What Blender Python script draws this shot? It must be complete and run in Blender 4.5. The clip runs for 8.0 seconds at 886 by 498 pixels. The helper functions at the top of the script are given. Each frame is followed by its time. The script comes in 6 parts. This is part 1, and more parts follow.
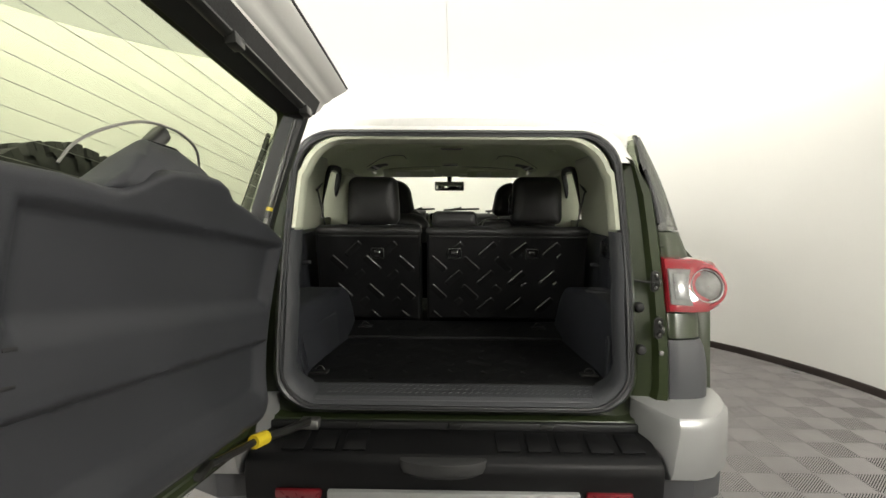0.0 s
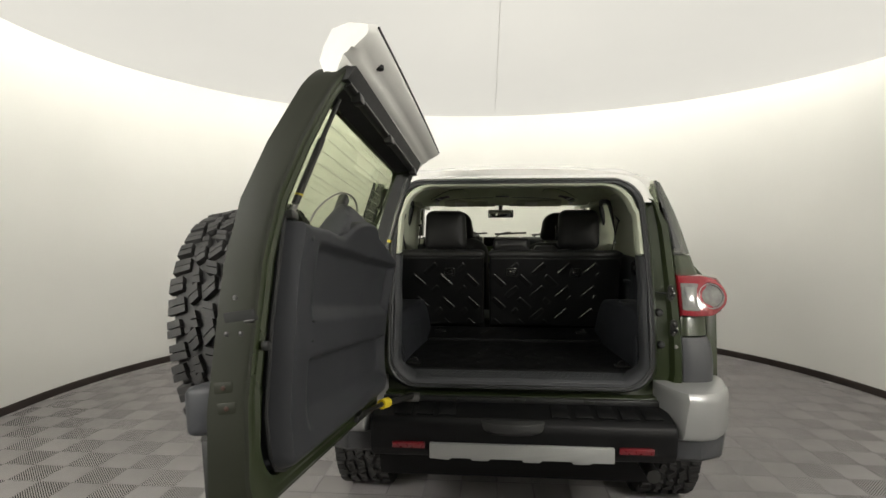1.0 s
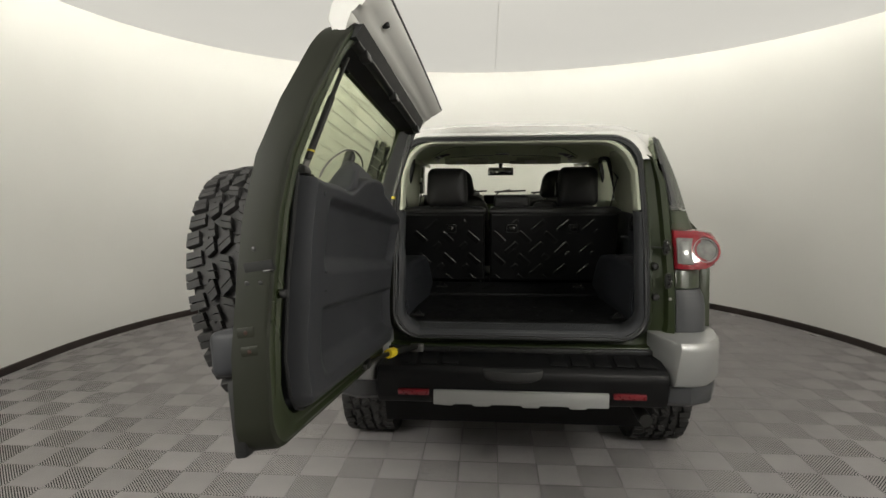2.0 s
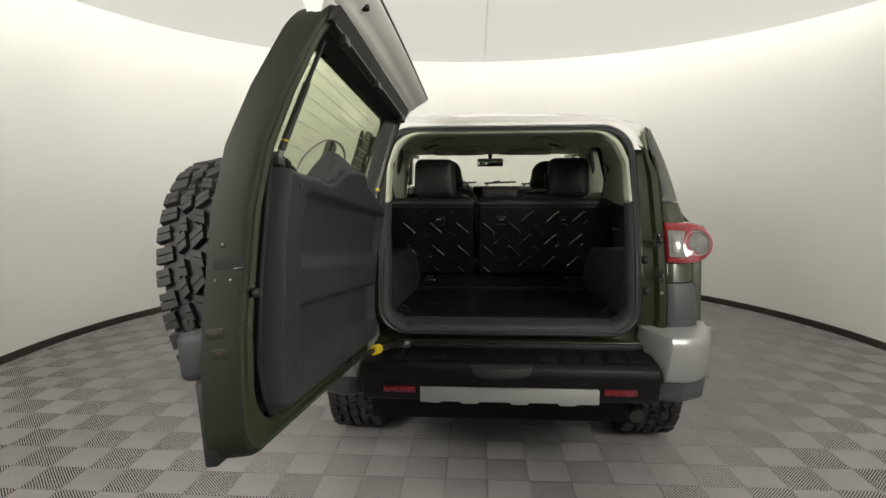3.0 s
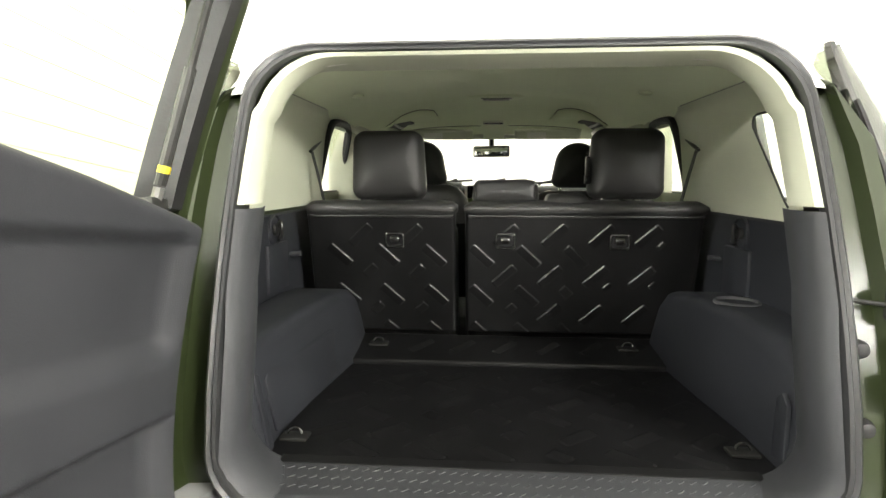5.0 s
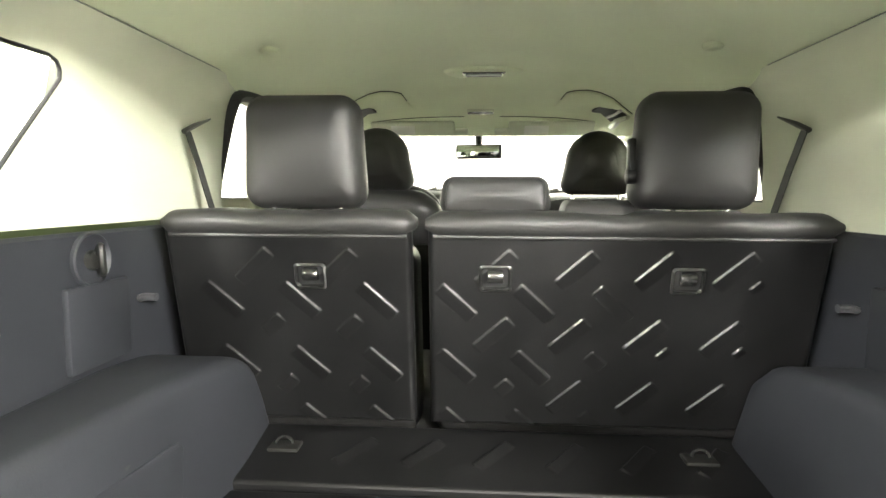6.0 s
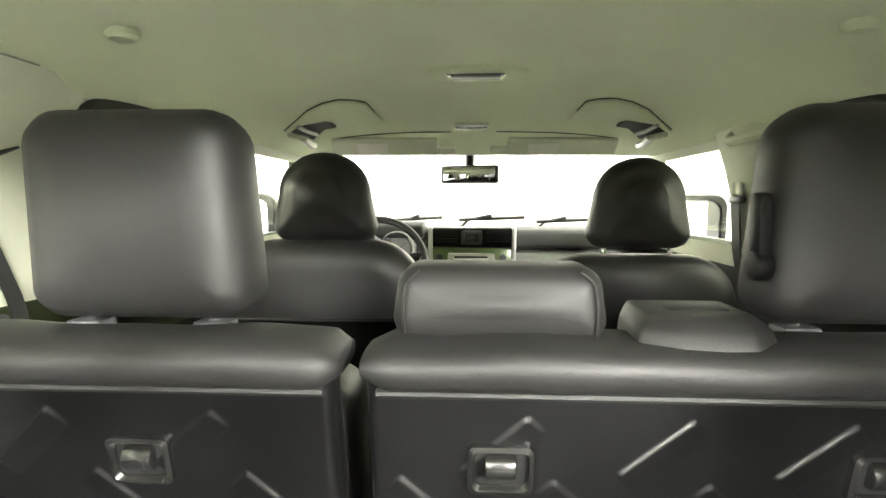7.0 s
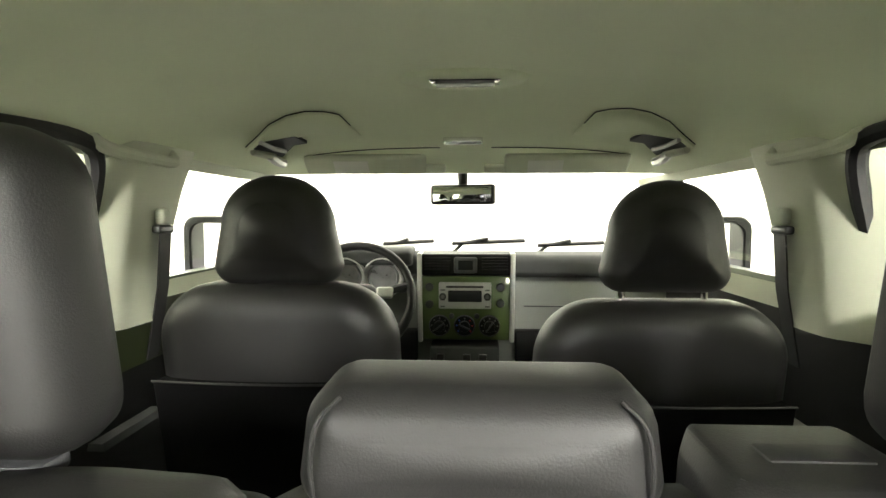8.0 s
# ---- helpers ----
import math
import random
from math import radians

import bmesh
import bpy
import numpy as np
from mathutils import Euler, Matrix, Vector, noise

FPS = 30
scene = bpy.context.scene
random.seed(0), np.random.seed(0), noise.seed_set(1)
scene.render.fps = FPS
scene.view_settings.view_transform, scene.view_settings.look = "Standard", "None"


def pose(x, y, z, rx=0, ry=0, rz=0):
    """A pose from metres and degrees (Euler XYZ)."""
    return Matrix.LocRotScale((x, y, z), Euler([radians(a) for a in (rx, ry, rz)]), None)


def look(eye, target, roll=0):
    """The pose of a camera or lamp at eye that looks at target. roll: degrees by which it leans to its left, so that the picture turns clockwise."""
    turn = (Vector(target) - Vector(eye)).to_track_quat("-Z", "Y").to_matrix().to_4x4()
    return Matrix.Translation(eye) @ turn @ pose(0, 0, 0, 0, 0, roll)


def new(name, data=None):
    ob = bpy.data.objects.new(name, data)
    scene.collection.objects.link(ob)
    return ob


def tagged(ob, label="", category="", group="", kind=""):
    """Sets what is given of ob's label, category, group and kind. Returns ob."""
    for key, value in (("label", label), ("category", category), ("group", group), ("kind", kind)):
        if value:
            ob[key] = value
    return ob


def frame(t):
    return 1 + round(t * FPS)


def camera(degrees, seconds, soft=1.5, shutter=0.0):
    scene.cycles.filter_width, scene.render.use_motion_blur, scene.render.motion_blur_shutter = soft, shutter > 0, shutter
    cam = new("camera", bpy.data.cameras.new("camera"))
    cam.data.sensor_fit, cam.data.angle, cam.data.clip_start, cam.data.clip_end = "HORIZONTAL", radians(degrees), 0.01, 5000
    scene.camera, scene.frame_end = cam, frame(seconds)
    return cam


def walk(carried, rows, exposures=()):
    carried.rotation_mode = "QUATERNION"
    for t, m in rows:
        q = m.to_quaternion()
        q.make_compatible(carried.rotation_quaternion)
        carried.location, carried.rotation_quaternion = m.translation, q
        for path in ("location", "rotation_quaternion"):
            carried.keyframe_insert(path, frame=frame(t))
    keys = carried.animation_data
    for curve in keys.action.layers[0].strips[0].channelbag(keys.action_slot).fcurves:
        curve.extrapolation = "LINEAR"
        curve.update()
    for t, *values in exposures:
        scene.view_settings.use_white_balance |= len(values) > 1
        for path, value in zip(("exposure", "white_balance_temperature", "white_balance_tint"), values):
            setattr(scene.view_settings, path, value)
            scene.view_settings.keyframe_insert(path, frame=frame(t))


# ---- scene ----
cam = camera(77.0, 8.0)
PATH = [
    (0, (-0.010, -1.685, 1.440), (-0.042, 0.309, 1.279), 0.4),
    (0.5, (-0.100, -2.031, 1.495), (-0.224, -0.039, 1.371), 0.0),
    (1, (-0.121, -2.316, 1.495), (-0.289, -0.325, 1.401), -0.1),
    (1.5, (-0.134, -2.386, 1.485), (-0.307, -0.401, 1.312), -0.2),
    (3, (-0.120, -2.317, 1.487), (-0.250, -0.340, 1.216), -0.3),
    (3.5, (-0.062, -2.129, 1.460), (-0.202, -0.154, 1.176), -0.3),
    (4, (-0.087, -1.825, 1.437), (-0.229, 0.149, 1.150), -0.1),
    (4.5, (-0.088, -1.408, 1.436), (-0.238, 0.566, 1.153), -0.1),
    (4.7, (-0.072, -1.199, 1.431), (-0.229, 0.776, 1.159), -0.1),
    (5.8, (-0.045, -0.312, 1.350), (-0.173, 1.674, 1.153), 0.4),
    (6, (-0.031, -0.197, 1.371), (-0.156, 1.790, 1.178), 0.3),
    (6.5, (-0.045, 0.073, 1.424), (-0.152, 2.062, 1.236), 0.4),
    (7, (-0.028, 0.327, 1.470), (-0.126, 2.318, 1.300), 0.2),
    (7.5, (-0.007, 0.488, 1.496), (-0.108, 2.481, 1.359), 0.1),
    (8, (-0.004, 0.559, 1.506), (-0.105, 2.552, 1.381), -0.0),
]
EXPOSURES = [(0, 1.42), (0.6, 1.16), (1.0, 0.84), (1.5, 0.58), (3.0, 0.75), (4.0, 1.38), (4.7, 2.35), (5.8, 4.12), (6.5, 4.40), (7.3, 4.02), (8.0, 3.68)]
walk(cam, [(t, look(eye, target, roll)) for t, eye, target, roll in PATH], EXPOSURES)

# ---- world and light: a closed round photo booth, lit by a light ring hidden above the ceiling disc and by glow added to the disc ----
world = bpy.data.worlds.new("booth_world")
scene.world = world
world.use_nodes = True
world.node_tree.nodes["Background"].inputs[0].default_value = (0.9, 0.95, 1.0, 1)
world.node_tree.nodes["Background"].inputs[1].default_value = 0.02
RING_POWER = 5.7
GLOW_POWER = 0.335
LAMP_POWER = 29.0


# ---- materials ----
def material(name, color, rough=0.5, metal=0.0, var=0.12, scale=8.0, fine=120.0, bump=0.05, coat=0.0, sheen=0.0, spec=0.5, rvar=0.1, island=0.0):
    m = bpy.data.materials.new(name)
    m.use_nodes = True
    nt = m.node_tree
    b = nt.nodes["Principled BSDF"]
    co = nt.nodes.new("ShaderNodeTexCoord")
    n1 = nt.nodes.new("ShaderNodeTexNoise")
    n1.inputs["Scale"].default_value, n1.inputs["Detail"].default_value = scale, 4
    n2 = nt.nodes.new("ShaderNodeTexNoise")
    n2.inputs["Scale"].default_value, n2.inputs["Detail"].default_value = fine, 3
    nt.links.new(co.outputs["Object"], n1.inputs["Vector"])
    nt.links.new(co.outputs["Object"], n2.inputs["Vector"])
    ramp = nt.nodes.new("ShaderNodeMapRange")
    ramp.inputs["From Min"].default_value, ramp.inputs["From Max"].default_value = 0.3, 0.7
    ramp.inputs["To Min"].default_value, ramp.inputs["To Max"].default_value = 1 - var, 1 + var
    nt.links.new(n1.outputs["Fac"], ramp.inputs["Value"])
    fac = ramp.outputs["Result"]
    if island:
        info = nt.nodes.new("ShaderNodeObjectInfo")
        isl = nt.nodes.new("ShaderNodeMapRange")
        isl.inputs["To Min"].default_value, isl.inputs["To Max"].default_value = 1 - island, 1 + island
        nt.links.new(info.outputs["Random"], isl.inputs["Value"])
        mul = nt.nodes.new("ShaderNodeMath")
        mul.operation = "MULTIPLY"
        nt.links.new(fac, mul.inputs[0])
        nt.links.new(isl.outputs["Result"], mul.inputs[1])
        fac = mul.outputs[0]
    sc = nt.nodes.new("ShaderNodeVectorMath")
    sc.operation = "SCALE"
    sc.inputs[0].default_value = color
    nt.links.new(fac, sc.inputs["Scale"])
    nt.links.new(sc.outputs["Vector"], b.inputs["Base Color"])
    rr = nt.nodes.new("ShaderNodeMapRange")
    rr.inputs["To Min"].default_value, rr.inputs["To Max"].default_value = max(0.02, rough - rvar), min(1, rough + rvar)
    nt.links.new(n1.outputs["Fac"], rr.inputs["Value"])
    nt.links.new(rr.outputs["Result"], b.inputs["Roughness"])
    b.inputs["Metallic"].default_value = metal
    b.inputs["Coat Weight"].default_value = coat
    b.inputs["Coat Roughness"].default_value = 0.05
    b.inputs["Sheen Weight"].default_value = sheen
    b.inputs["Specular IOR Level"].default_value = spec
    if bump:
        bp = nt.nodes.new("ShaderNodeBump")
        bp.inputs["Strength"].default_value, bp.inputs["Distance"].default_value = bump, 0.004
        nt.links.new(n2.outputs["Fac"], bp.inputs["Height"])
        nt.links.new(bp.outputs["Normal"], b.inputs["Normal"])
    return m


def glass(name, tint, gloss=0.03):
    m = bpy.data.materials.new(name)
    m.use_nodes = True
    nt = m.node_tree
    nt.nodes.remove(nt.nodes["Principled BSDF"])
    out = nt.nodes["Material Output"]
    tr, gl, mix, fr, pw, ad = [nt.nodes.new("ShaderNode" + k) for k in ("BsdfTransparent", "BsdfGlossy", "MixShader", "LayerWeight", "Math", "Math")]
    tr.inputs["Color"].default_value = (*tint, 1)
    gl.inputs["Roughness"].default_value = 0.03
    fr.inputs["Blend"].default_value = 0.5
    pw.operation, ad.operation = "POWER", "MULTIPLY_ADD"
    pw.inputs[1].default_value = 5.0
    ad.inputs[1].default_value, ad.inputs[2].default_value = 0.55, gloss
    nt.links.new(fr.outputs["Facing"], pw.inputs[0])
    nt.links.new(pw.outputs[0], ad.inputs[0])
    nt.links.new(ad.outputs[0], mix.inputs[0])
    nt.links.new(tr.outputs[0], mix.inputs[1])
    nt.links.new(gl.outputs[0], mix.inputs[2])
    nt.links.new(mix.outputs[0], out.inputs[0])
    return m


def emitter(name, color, power):
    m = bpy.data.materials.new(name)
    m.use_nodes = True
    b = m.node_tree.nodes["Principled BSDF"]
    b.inputs["Base Color"].default_value = (0.8, 0.8, 0.8, 1)
    b.inputs["Emission Color"].default_value = (*color, 1)
    b.inputs["Emission Strength"].default_value = power
    return m


WALL = material("white_wall_paint", (0.80, 0.79, 0.755), 0.75, var=0.03, scale=0.7, fine=60, bump=0.03)
CEIL = material("ceiling_fabric", (0.74, 0.73, 0.71), 0.85, var=0.03, scale=0.8, fine=200, bump=0.05)
# emission added to the disc's fabric as fill for the walls; it is no lamp
GLOW = material("ceiling_fabric_added_glow", (0.40, 0.395, 0.385), 0.9, var=0.03, scale=0.8, fine=200, bump=0.05)
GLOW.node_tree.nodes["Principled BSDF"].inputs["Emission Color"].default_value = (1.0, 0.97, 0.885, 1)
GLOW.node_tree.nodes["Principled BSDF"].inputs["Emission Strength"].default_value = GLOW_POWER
BASE = material("dark_vinyl_skirting", (0.035, 0.025, 0.022), 0.5, var=0.3, scale=5)
TILE = material("grey_floor_tile", (0.365, 0.347, 0.345), 0.5, var=0.10, scale=3.0, fine=90, bump=0.1, island=0.07)
# near-black, with the shade deep in gaps and slots put into the colour
UNDER = material("black_gap_shade", (0.004, 0.004, 0.004), 0.8, var=0.2, scale=6)
GREEN = material("army_green_car_paint", (0.019, 0.026, 0.009), 0.30, var=0.05, scale=2, fine=300, bump=0.01, coat=0.22)
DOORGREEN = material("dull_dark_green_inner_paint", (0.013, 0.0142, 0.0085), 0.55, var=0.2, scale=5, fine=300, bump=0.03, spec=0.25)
WHITE = material("white_car_paint", (0.70, 0.69, 0.66), 0.3, var=0.03, scale=2, bump=0.01, coat=0.6)
SILVER = material("silver_bumper_paint", (0.28, 0.28, 0.276), 0.36, metal=0.4, var=0.05, scale=3, bump=0.02, coat=0.3)
STRIP = material("brushed_silver_plate", (0.29, 0.29, 0.285), 0.45, metal=0.3, var=0.05, scale=6)
BLACK = material("black_bumper_plastic", (0.0045, 0.0045, 0.0048), 0.45, var=0.2, scale=9, fine=400, bump=0.12, spec=0.2)
GREYPLASTIC = material("dark_grey_moulded_plastic", (0.047, 0.048, 0.052), 0.5, var=0.1, scale=6, fine=500, bump=0.12)
TRIM = material("charcoal_door_trim", (0.030, 0.031, 0.035), 0.5, var=0.1, scale=5, fine=600, bump=0.15, spec=0.3)
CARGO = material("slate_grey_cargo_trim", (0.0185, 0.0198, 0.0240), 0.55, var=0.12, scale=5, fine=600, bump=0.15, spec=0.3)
RINGTRIM = material("dark_grey_opening_trim", (0.038, 0.0395, 0.043), 0.5, var=0.1, scale=5, fine=600, bump=0.15, spec=0.35)
BEIGE = material("light_grey_beige_trim", (0.50, 0.52, 0.41), 0.7, var=0.05, scale=4, fine=400, bump=0.08)
HEADLINER = material("grey_beige_headliner_cloth", (0.69, 0.745, 0.53), 0.95, var=0.04, scale=3, fine=900, bump=0.12, sheen=0.2)
SEAL = material("dark_grey_rubber_seal", (0.024, 0.0245, 0.0255), 0.42, var=0.12, scale=9, fine=300, bump=0.05)
MAT = material("black_cargo_mat", (0.006, 0.006, 0.0064), 0.42, var=0.3, scale=7, fine=300, bump=0.1, spec=0.2)
SEATPANEL = material("black_moulded_seat_panel", (0.0062, 0.0062, 0.0065), 0.32, var=0.4, scale=8, fine=250, bump=0.06, spec=0.36)
LEATHER = material("black_leather", (0.0175, 0.0172, 0.0168), 0.48, var=0.16, scale=6, fine=650, bump=0.10, spec=0.45)
CLOTH = material("black_seat_back_cloth", (0.0045, 0.0045, 0.0047), 0.95, var=0.2, scale=12, fine=900, bump=0.2, spec=0.08)
GLOSSBLACK = material("glossy_black_pillar", (0.012, 0.013, 0.012), 0.12, var=0.1, coat=0.8, bump=0)
VISOR = material("grey_visor_vinyl", (0.56, 0.58, 0.47), 0.6, var=0.05, scale=8, fine=500, bump=0.06)
RUBBER = material("black_rubber", (0.008, 0.008, 0.0085), 0.6, var=0.2, scale=10, fine=200, bump=0.1)
TYRE = material("tyre_rubber", (0.030, 0.029, 0.029), 0.7, var=0.35, scale=14, fine=260, bump=0.3)
CHROME = material("chrome", (0.75, 0.75, 0.74), 0.15, metal=1.0, var=0.03, bump=0)
BEZEL = material("dark_chrome", (0.11, 0.11, 0.107), 0.22, metal=0.9, var=0.05, bump=0)
STEEL = material("dull_steel", (0.24, 0.235, 0.225), 0.4, metal=0.8, var=0.2, scale=30)
RED = material("red_lens", (0.19, 0.006, 0.012), 0.14, var=0.08, scale=9, coat=0.8, bump=0)
REFLECT = material("dark_red_reflector", (0.12, 0.006, 0.010), 0.3, var=0.2, scale=60, coat=0.5)
LENS = material("pale_lamp_lens", (0.15, 0.147, 0.14), 0.5, var=0.3, scale=30, spec=0.3, bump=0.05)
PINK = material("pink_lamp_lens", (0.25, 0.035, 0.042), 0.2, var=0.1, scale=20, coat=0.8, bump=0)
CLEAR = material("clear_lamp_lens", (0.16, 0.16, 0.155), 0.3, metal=0.3, var=0.25, scale=25, coat=1.0, bump=0.05)
FROST = material("frosted_clear_plastic", (0.22, 0.20, 0.195), 0.5, var=0.08, scale=20, bump=0.03)
STEPGREY = material("worn_dark_step_plastic", (0.017, 0.017, 0.0172), 0.55, var=0.2, scale=9, fine=400, bump=0.12)
YELLOW = material("yellow_label", (0.58, 0.44, 0.02), 0.45, var=0.06)
DARKMETAL = material("black_painted_metal", (0.014, 0.014, 0.013), 0.35, var=0.2)
GREYDASH = material("grey_dash_plastic", (0.19, 0.20, 0.185), 0.6, var=0.06, scale=4, fine=500, bump=0.1)
DASHTOP = material("dark_dash_plastic", (0.035, 0.036, 0.036), 0.6, var=0.1, scale=4, fine=500, bump=0.15)
PANELGREEN = material("green_console_panel", (0.085, 0.125, 0.04), 0.4, var=0.05, scale=4, coat=0.2)
SILVERTRIM = material("silver_interior_trim", (0.55, 0.55, 0.53), 0.35, metal=0.6, var=0.04)
SCREEN = material("dark_display", (0.02, 0.022, 0.024), 0.12, var=0.05, bump=0)
GLASS = glass("clear_window_glass", (0.95, 0.97, 0.90))
GLOSSGREY = glass("grey_tinted_quarter_glass", (0.30, 0.32, 0.28), 0.16)
REARGLASS = glass("green_tinted_rear_glass", (0.80, 0.83, 0.72))
MIRROR = material("mirror", (0.85, 0.86, 0.86), 0.03, metal=1.0, var=0.0, bump=0, rvar=0.01)
RUST = material("rusty_steel", (0.035, 0.016, 0.011), 0.7, metal=0.3, var=0.4, scale=60)
MARK_BLUE = material("blue_mark", (0.05, 0.12, 0.5), 0.5)
MARK_RED = material("red_mark", (0.5, 0.04, 0.04), 0.5)
PANEL = emitter("ceiling_lamp_panel", (1.0, 0.98, 0.90), LAMP_POWER)
LIGHT = emitter("light_ring_lamp", (0.98, 0.97, 0.89), RING_POWER)


# ---- mesh helpers ----
ORIGIN = {}
# where the cabin's own origin lies; its seats, trim and dashboard are drawn from there
CABIN = Vector((-0.018, -0.36, 0.032))
STAND = [Vector((0, 0, 0))]


def cabin(inside):
    """Draw the next parts from the cabin's origin, or from the car's."""
    STAND[0] = CABIN.copy() if inside else Vector((0, 0, 0))


def part(name, bm, mat, parent=None, label="", smooth=35):
    """One mesh object from a bmesh in world metres; its origin goes to the middle of its box."""
    bmesh.ops.recalc_face_normals(bm, faces=bm.faces[:])
    bmesh.ops.translate(bm, verts=bm.verts[:], vec=STAND[0])
    vs = [v.co for v in bm.verts]
    c = Vector([(min(v[i] for v in vs) + max(v[i] for v in vs)) / 2 for i in range(3)])
    bmesh.ops.translate(bm, verts=bm.verts[:], vec=-c)
    me = bpy.data.meshes.new(name)
    bm.to_mesh(me)
    bm.free()
    if smooth:
        me.shade_smooth()
        me.set_sharp_from_angle(angle=radians(smooth))
    me.materials.append(mat)
    ob = new(name, me)
    ORIGIN[ob.name] = c
    if parent is not None:
        ob.parent = parent
        ob.location = c - ORIGIN[parent.name]
    else:
        ob.location = c
    if label:
        tagged(ob, label)
    return ob


def thing(name, at, label, category, group="", kind=""):
    ob = new(name)
    ob.location = at
    ob.empty_display_size = 0.1
    ORIGIN[ob.name] = Vector(at)
    return tagged(ob, label, category, group, kind)


def box(x0, x1, y0, y1, z0, z1, bevel=0.0, seg=2, bm=None):
    b = bmesh.new()
    bmesh.ops.create_cube(b, size=1.0)
    for v in b.verts:
        v.co = ((x0 + x1) / 2 + v.co.x * (x1 - x0), (y0 + y1) / 2 + v.co.y * (y1 - y0), (z0 + z1) / 2 + v.co.z * (z1 - z0))
    if bevel:
        bmesh.ops.bevel(b, geom=b.edges[:], offset=bevel, segments=seg, affect="EDGES", profile=0.5)
    return join(bm, b)


def join(bm, b):
    if bm is None:
        return b
    me = bpy.data.meshes.new("tmp")
    b.to_mesh(me)
    b.free()
    bm.from_mesh(me)
    bpy.data.meshes.remove(me)
    return bm


def prism(poly, axis, a, b, bevel=0.0, seg=2, bm=None):
    """A polygon, pulled from a to b along an axis. The polygon's pairs are the other two axes in order."""
    m = bmesh.new()
    place = {"x": lambda p, q, t: (t, p, q), "y": lambda p, q, t: (p, t, q), "z": lambda p, q, t: (p, q, t)}[axis]
    lo = [m.verts.new(place(p, q, a)) for p, q in poly]
    hi = [m.verts.new(place(p, q, b)) for p, q in poly]
    m.faces.new(lo)
    m.faces.new(hi[::-1])
    n = len(poly)
    for i in range(n):
        m.faces.new((lo[i], lo[(i + 1) % n], hi[(i + 1) % n], hi[i]))
    if bevel:
        bmesh.ops.recalc_face_normals(m, faces=m.faces[:])
        bmesh.ops.bevel(m, geom=m.edges[:], offset=bevel, segments=seg, affect="EDGES", profile=0.5)
    return join(bm, m)


def loft(rings, closed=True, caps=False, around=False, bm=None):
    """Quads between rings of equally many points."""
    m = bmesh.new()
    rows = [[m.verts.new(p) for p in r] for r in rings]
    n = len(rows[0])
    pairs = list(zip(rows, rows[1:])) + ([(rows[-1], rows[0])] if around else [])
    for a, b in pairs:
        for i in range(n if closed else n - 1):
            m.faces.new((a[i], a[(i + 1) % n], b[(i + 1) % n], b[i]))
    if caps:
        m.faces.new(rows[0])
        m.faces.new(rows[-1])
    return join(bm, m)


def tube(points, r, n=8, bm=None, closed=False):
    """A round tube along points."""
    pts = [Vector(p) for p in points]
    rings = []
    up = None
    for i, p in enumerate(pts):
        if closed:
            d = pts[(i + 1) % len(pts)] - pts[i - 1]
        else:
            d = pts[min(i + 1, len(pts) - 1)] - pts[max(i - 1, 0)]
        d.normalize()
        if up is None:
            up = d.orthogonal().normalized()
        up = (up - d * up.dot(d)).normalized()
        side = d.cross(up)
        rad = r[i] if isinstance(r, (list, tuple)) else r
        rings.append([p + rad * (math.cos(2 * math.pi * k / n) * up + math.sin(2 * math.pi * k / n) * side) for k in range(n)])
    return loft(rings, caps=not closed, around=closed, bm=bm)


def flowing(pts, n=5):
    """A smooth line through points, with n steps between each two."""
    p = [Vector(v) for v in pts]
    p = [p[0] * 2 - p[1]] + p + [p[-1] * 2 - p[-2]]
    out = []
    for i in range(1, len(p) - 2):
        for k in range(n):
            t = k / n
            out.append(0.5 * (p[i] * 2 + (p[i + 1] - p[i - 1]) * t + (p[i - 1] * 2 - p[i] * 5 + p[i + 1] * 4 - p[i + 2]) * t ** 2 + (p[i] * 3 - p[i - 1] - p[i + 1] * 3 + p[i + 2]) * t ** 3))
    return out + [p[-2]]


def disc(c, r, depth, axis="y", n=24, bevel=0.0, bm=None):
    b = bmesh.new()
    bmesh.ops.create_cone(b, cap_ends=True, segments=n, radius1=r, radius2=r, depth=depth)
    if bevel:
        bmesh.ops.bevel(b, geom=[e for e in b.edges if e.calc_face_angle(0) > 1], offset=bevel, segments=2, affect="EDGES", profile=0.5)
    rot = {"x": Euler((0, radians(90), 0)), "y": Euler((radians(90), 0, 0)), "z": Euler((0, 0, 0))}[axis].to_matrix()
    for v in b.verts:
        v.co = rot @ v.co + Vector(c)
    return join(bm, b)


def turned(profile, c, axis="x", n=48, bm=None):
    """A body of revolution: pairs (radius, along the axis) turned round the axis through c."""
    rings = []
    for k in range(n):
        a = 2 * math.pi * k / n
        ring = []
        for r, t in profile:
            p, q = r * math.cos(a), r * math.sin(a)
            ring.append(Vector(c) + Vector({"x": (t, p, q), "y": (p, t, q), "z": (p, q, t)}[axis]))
        rings.append(ring)
    return loft(rings, closed=False, around=True, bm=bm)


def rounded(w0, w1, z0, z1, r, n=6, cx=0.0, low=None):
    """Points (x, z) of an upright rounded shape: half widths w0 below and w1 above; low: another radius for the lower corners."""
    out = []
    r1, r0 = r, r if low is None else low
    for sx, sz, a0 in ((1, 0, -90), (1, 1, 0), (-1, 1, 90), (-1, 0, 180)):
        r = r1 if sz else r0
        w, z = (w1, z1 - r) if sz else (w0, z0 + r)
        for k in range(n + 1):
            a = radians(a0 + 90 * k / n)
            out.append((cx + sx * (w - r) + r * math.cos(a), z + r * math.sin(a)))
    return out


